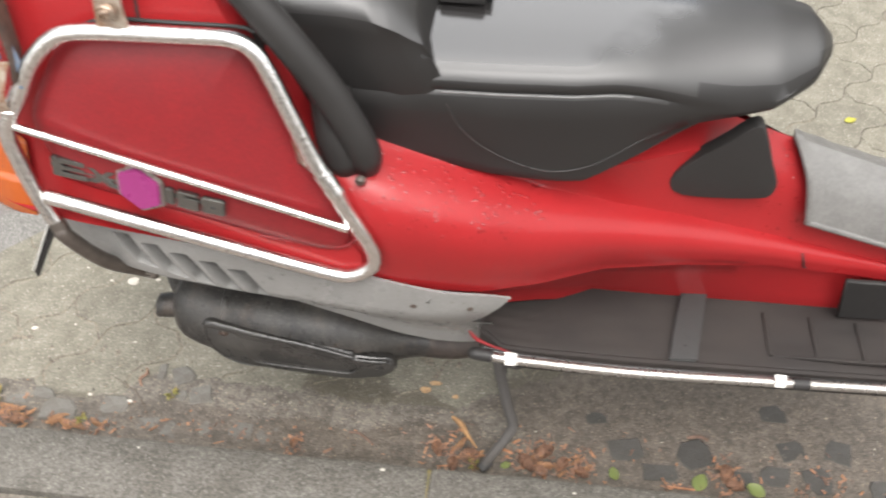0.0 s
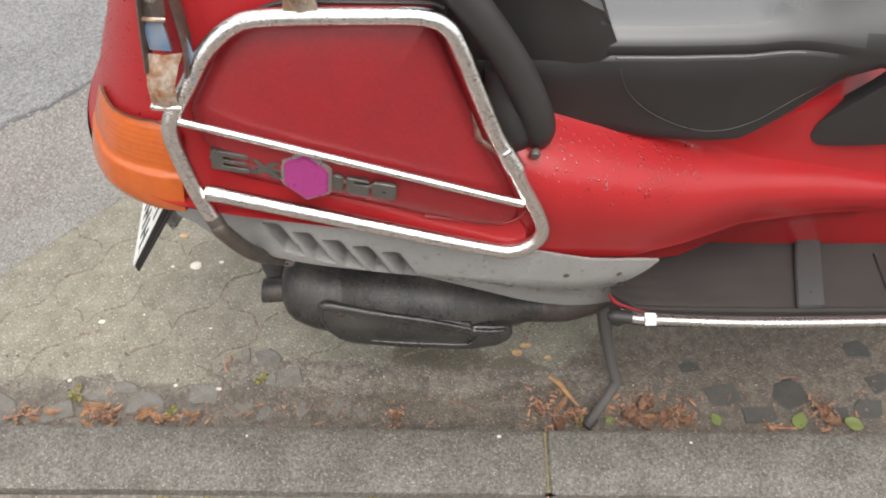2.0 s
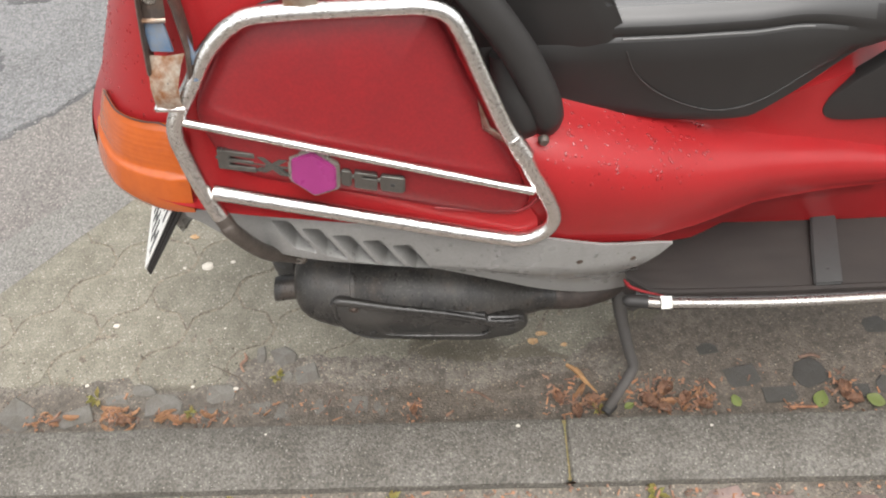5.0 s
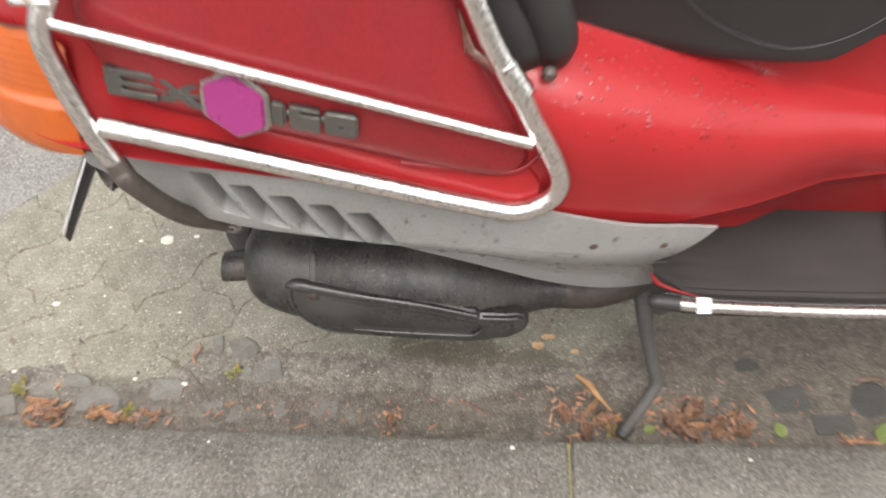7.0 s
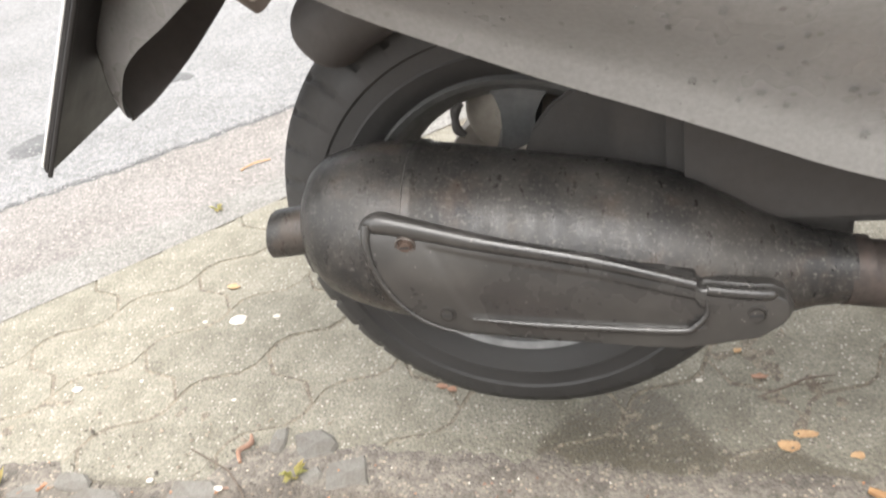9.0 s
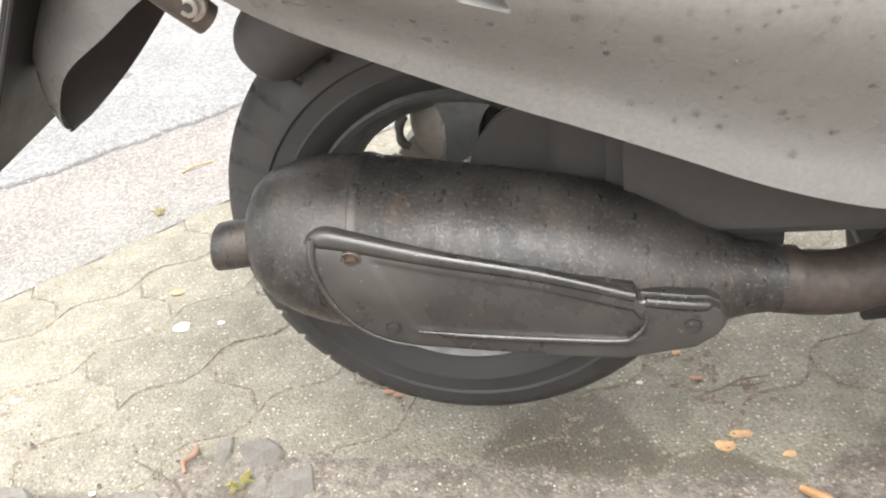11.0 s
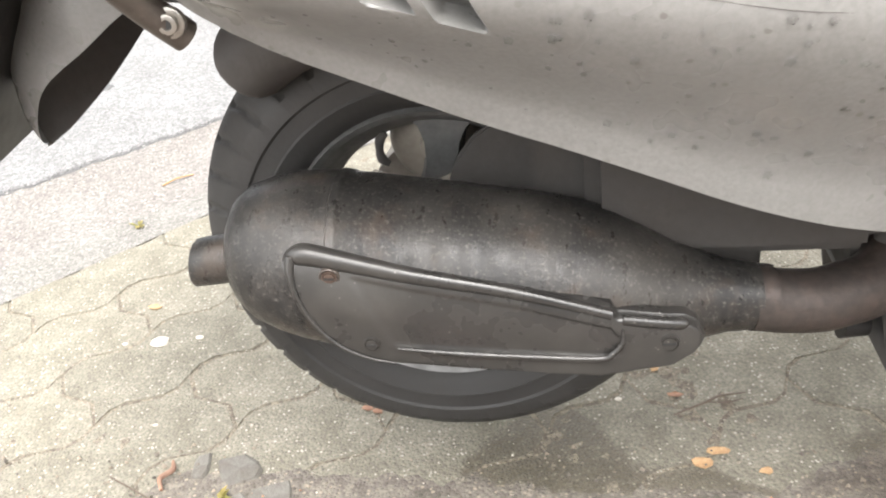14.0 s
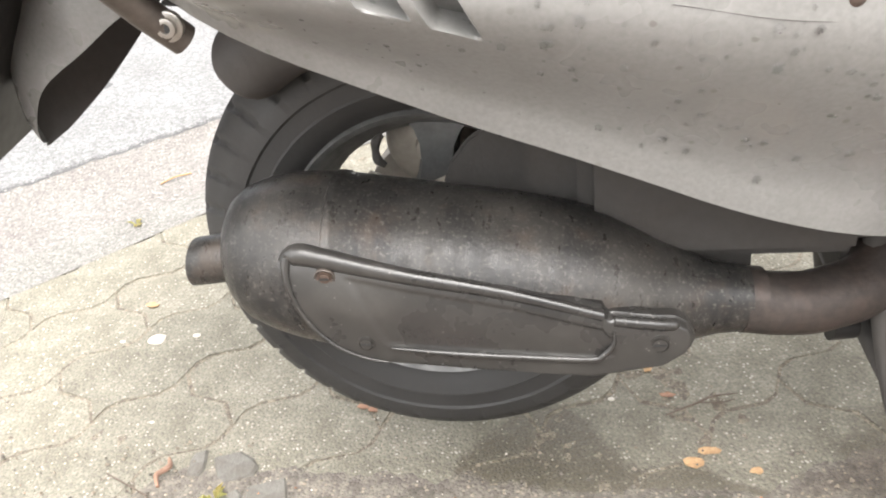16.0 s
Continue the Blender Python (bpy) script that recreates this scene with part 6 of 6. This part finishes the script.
for i, (x, y, sx, sy, c) in enumerate(((-0.91, 0.77, 0.02, 0.008, 30), (-0.785, 0.775, 0.018, 0.012, 50), (-0.645, 0.768, 0.03, 0.006, 40), (-0.27, 0.772, 0.012, 0.016, 30), (-0.02, 0.79, 0.014, 0.018, 42), (0.02, 0.768, 0.022, 0.01, 45),
                                       (0.135, 0.785, 0.026, 0.018, 80), (0.15, 0.757, 0.025, 0.01, 45), (0.21, 0.78, 0.014, 0.016, 45), (0.455, 0.775, 0.014, 0.02, 60), (0.37, 0.752, 0.02, 0.004, 14), (0.62, 0.77, 0.04, 0.02, 50), (-0.45, 0.785, 0.12, 0.02, 50), (0.3, 0.79, 0.2, 0.03, 30))):
    bark_heap(x, y, sx, sy, c, 100 + i)
for i, (x, y, sx, sy, c) in enumerate(((-0.7, 0.59, 0.1, 0.008, 30), (-0.4, 0.592, 0.12, 0.008, 34), (-0.1, 0.593, 0.12, 0.008, 44), (0.1, 0.583, 0.1, 0.012, 36), (0.3, 0.583, 0.1, 0.01, 36), (0.0, 0.53, 0.3, 0.04, 34))):
    bark_heap(x, y, sx, sy, c, 140 + i, 0.06)


def bark_strip(x, y, length, turn, seed):
    """A long curled strip of bark."""
    rnd = random.Random(seed)
    wide = length * rnd.uniform(0.12, 0.2)
    rows = []
    for i in range(9):
        f = i / 8
        w = wide * (0.35 + 0.65 * math.sin(math.pi * min(1.0, f * 0.9 + 0.08)))
        c = Vector((length * (f - 0.5), 0.12 * length * math.sin(3 * f + seed), 0.005 + 0.1 * length * (f - 0.5) ** 2 * 4 * rnd.uniform(0.5, 1.0)))
        rows.append([Matrix.Rotation(turn, 3, "Z") @ (c + Vector((0, w * g, 0.5 * w * g * g))) + Vector((x, y, 0.0)) for g in (-1.0, -0.4, 0.4, 1.0)])
    bm = grid(rows)
    bmesh.ops.solidify(bm, geom=list(bm.faces), thickness=0.0006)
    for v in bm.verts:
        v.co.y = max(v.co.y, 0.72)
    return tagged(part("bark_strip", bm, ORANGE, None, origin=(x, y, 0.003)), "curled orange strip of bark beside the kerb", "bark", "bark strips")


STRIP_RNG = random.Random(77)
for x0, x1, y0, y1, count in ((-0.812, -0.755, 0.75, 0.795, 12), (-0.71, -0.58, 0.762, 0.779, 10), (-0.93, -0.86, 0.765, 0.79, 5), (0.0, 0.05, 0.76, 0.80, 4), (0.12, 0.22, 0.75, 0.79, 5)):
    for i in range(count):
        bark_strip(STRIP_RNG.uniform(x0, x1), STRIP_RNG.uniform(y0, y1), STRIP_RNG.uniform(0.012, 0.034), STRIP_RNG.uniform(-0.5, 0.9), STRIP_RNG.randrange(900))
# moss and bark in the kerb joint
bark_heap(KERB_JOINT, 0.665, 0.002, 0.025, 40, 160, 0.07)


def stem(name, pts, r, mat, label, category="twig"):
    return tagged(part(name, tube(pts, r, 7, n=5), mat, None, origin=pts[0]), label, category, "twigs")


stem("catkin", [(-0.572, 0.855, 0.006), (-0.578, 0.868, 0.008), (-0.570, 0.88, 0.007), (-0.575, 0.893, 0.006)], [0.0016, 0.0027, 0.0031, 0.0014], BARK, "curled orange catkin on the pavers", "catkin")
stem("twig", [(-0.005, 0.845, 0.006), (0.012, 0.83, 0.009), (0.022, 0.815, 0.007), (0.042, 0.79, 0.005)], [0.003, 0.005, 0.004, 0.0012], STRAW, "split yellow twig on damp soil")
stem("twig", [(-0.18, 0.80, 0.005), (-0.16, 0.797, 0.007), (-0.135, 0.78, 0.005)], 0.0022, BARK, "thin brown twig on soil")
stem("twig", [(-0.581, 0.845, 0.005), (-0.557, 0.820, 0.005), (-0.538, 0.793, 0.005)], 0.0009, TWIG, "dry stem lying across the stones")
stem("twig", [(-0.634, 0.872, 0.005), (-0.606, 0.858, 0.005), (-0.581, 0.845, 0.005)], 0.0008, TWIG, "short dry stem on soil")
stem("twig", [(-0.078, 0.96, 0.002), (-0.045, 0.975, 0.005), (-0.03, 0.985, 0.004), (-0.004, 0.992, 0.002)], [0.0009, 0.0014, 0.0013, 0.0007], TWIG, "thin grey twig on the pavers")
stem("twig", [(-0.045, 0.975, 0.005), (-0.025, 0.976, 0.004), (-0.008, 0.983, 0.002)], 0.0007, TWIG, "thin grey twig on the pavers")
stem("twig", [(-0.845, 1.515, 0.001), (-0.826, 1.533, 0.004), (-0.803, 1.549, 0.002)], 0.0014, STRAW, "bent dry twig on the concrete gutter")
stem("twig", [(0.395, 0.845, 0.004), (0.415, 0.848, 0.006), (0.43, 0.843, 0.004)], 0.003, BARK, "short orange twig on soil")
stem("twig", [(0.355, 0.752, 0.005), (0.40, 0.75, 0.005)], 0.0035, BARK, "flat orange strip of bark")


def weed(at, seed, size=0.02):
    rnd = random.Random(seed)
    bm = bmesh.new()
    for _ in range(16):
        a, l = rnd.uniform(0, 6.3), size * rnd.uniform(0.4, 1.0)
        d = Vector((math.cos(a), math.sin(a), 0))
        s = Vector((-d.y, d.x, 0)) * l * 0.22
        b = Vector(at) + d * l * 0.15
        pts = [b, b + d * l * 0.5 + s + Vector((0, 0, l * 0.5)), b + d * l + Vector((0, 0, l * rnd.uniform(0.2, 0.7))), b + d * l * 0.5 - s + Vector((0, 0, l * 0.5))]
        bm.faces.new([bm.verts.new(p) for p in pts])
    bmesh.ops.solidify(bm, geom=list(bm.faces), thickness=0.0005)
    return tagged(part("weed", bm, WEED, None, smooth=False, origin=at), "small yellow-green weed between the stones", "weed", "weeds", "stuff")


for i, (x, y, s) in enumerate(((-0.825, 0.812, 0.018), (-0.51, 0.842, 0.014), (0.04, 0.757, 0.014), (-0.655, 0.778, 0.012))):
    weed((x, y, 0.0035), i, s)
weed((-0.826, 1.38, 0.001), 31, 0.014)
for i, (x, y) in enumerate(((-0.62, 0.592), (-0.3, 0.59), (-0.55, 0.585), (0.1, 0.59))):
    weed((x, y, 0.058), 20 + i, 0.02)


def pebble(x, y, s, seed, z=0.0):
    bm = bmesh.new()
    bmesh.ops.create_icosphere(bm, subdivisions=2, radius=1.0)
    for v in bm.verts:
        v.co *= 1 + 0.3 * noise.noise(v.co * 1.3 + Vector((seed * 3.3, 0, 0)))
        v.co = Vector((v.co.x * s * 1.25, v.co.y * s, v.co.z * s * 0.28))
    bmesh.ops.translate(bm, verts=bm.verts, vec=(x, y, z + s * 0.2))
    return tagged(part("pebble", bm, PEBBLE, None, origin=(x, y, z)), "pale pebble lying on the ground", "pebble", "pebbles")


for i, (x, y, s, z) in enumerate(((-0.673, 1.092, 0.0095, 0), (-0.719, 1.091, 0.0028, 0), (-0.625, 1.101, 0.004, 0), (-0.825, 0.964, 0.005, 0), (-0.583, 0.823, 0.004, 0.003), (-0.10, 0.70, 0.0028, 0.078), (-0.66, 0.83, 0.003, 0.003), (-0.85, 0.84, 0.003, 0.003), (-0.13, 0.985, 0.003, 0), (-0.75, 0.98, 0.002, 0), (-0.62, 0.95, 0.002, 0), (-0.78, 1.12, 0.002, 0), (-0.5, 0.70, 0.002, 0.078), (0.2, 0.69, 0.002, 0.078))):
    pebble(x, y, s, i, z)


def flake(x, y, size, seed, mat, label):
    """A thin torn flake of bark lying flat."""
    rnd = random.Random(seed)
    ring = []
    for i in range(9):
        t = 2 * math.pi * i / 9
        k = size * rnd.uniform(0.55, 1.1)
        ring.append((x + 1.3 * k * math.cos(t), y + 0.75 * k * math.sin(t), 0.0008 + rnd.uniform(0, 0.0015)))
    bm = plate(ring, (0, 0, 0.0009), 0)
    return tagged(part("bark_flake", bm, mat, None, smooth=False, origin=(x, y, 0)), label, "bark flake", "bark flakes")


for i, (x, y, size) in enumerate(((-0.712, 1.166, 0.0095), (-0.06, 0.898, 0.0105), (-0.043, 0.913, 0.008), (-0.004, 0.888, 0.006), (-0.09, 1.03, 0.005))):
    flake(x, y, size, 300 + i, TAN, "small tan bark flake on the pavers")
for i, (x, y, size) in enumerate(((-0.39, 0.973, 0.006), (-0.378, 0.968, 0.005), (-0.074, 0.99, 0.007))):
    flake(x, y, size, 320 + i, BARK, "brown bark flake caught in a joint")


def scatter(name, x0, x1, y0, y1, z, count, small, large, mat, label, category, seed):
    """Loose grit: many little uneven chips lying on the ground, denser towards one side."""
    rnd = random.Random(seed)
    verts, faces = [], []
    for _ in range(count):
        x, y = rnd.uniform(x0, x1), y0 + (y1 - y0) * rnd.random() ** 1.6
        s = rnd.uniform(small, large) * rnd.choice((0.5, 0.7, 1.0))
        a, b = rnd.uniform(0, 6.3), len(verts)
        for i in range(4):
            t = a + i * math.pi / 2 + rnd.uniform(-0.4, 0.4)
            verts.append((x + s * math.cos(t), y + s * rnd.uniform(0.6, 1.0) * math.sin(t), z - 0.001))
        verts.append((x + rnd.uniform(-0.3, 0.3) * s, y + rnd.uniform(-0.3, 0.3) * s, z + s * rnd.uniform(0.4, 0.8)))
        faces += [(b + i, b + (i + 1) % 4, b + 4) for i in range(4)]
    me = bpy.data.meshes.new(name)
    me.from_pydata(verts, [], faces)
    me.materials.append(mat)
    return tagged(new(name, me), label, category, kind="stuff")


scatter("kerb_grit", -1.2, 0.8, 0.722, 0.92, 0.003, 1500, 0.0012, 0.0035, GRAVEL, "brown grit and crumbs of soil along the kerb", "grit", 51)
scatter("dark_grit", -1.2, 0.8, 0.722, 0.90, 0.003, 500, 0.001, 0.003, DIRT, "dark crumbs of damp soil along the kerb", "grit", 52)
scatter("pale_grit", -1.3, 0.6, 0.75, 1.6, 0.001, 420, 0.0006, 0.0017, PEBBLE, "tiny pale grains lying on the pavers", "grit", 53)
scatter("bark_crumbs", -1.2, 0.8, 0.722, 0.86, 0.004, 420, 0.001, 0.0028, BARK, "orange crumbs of bark on the soil", "litter", 54)
scatter("kerb_top_grit", -1.2, 0.8, 0.618, 0.706, 0.0785, 420, 0.0008, 0.002, GRAVEL, "brown grit lying on the kerb", "grit", 55)
scatter("kerb_top_grains", -1.2, 0.8, 0.618, 0.706, 0.0785, 420, 0.0005, 0.0014, PEBBLE, "pale grains lying on the kerb", "grit", 56)
scatter("soil_grains", -1.2, 0.8, 0.722, 0.87, 0.0035, 260, 0.0008, 0.002, PEBBLE, "pale grains in the soil along the kerb", "grit", 57)
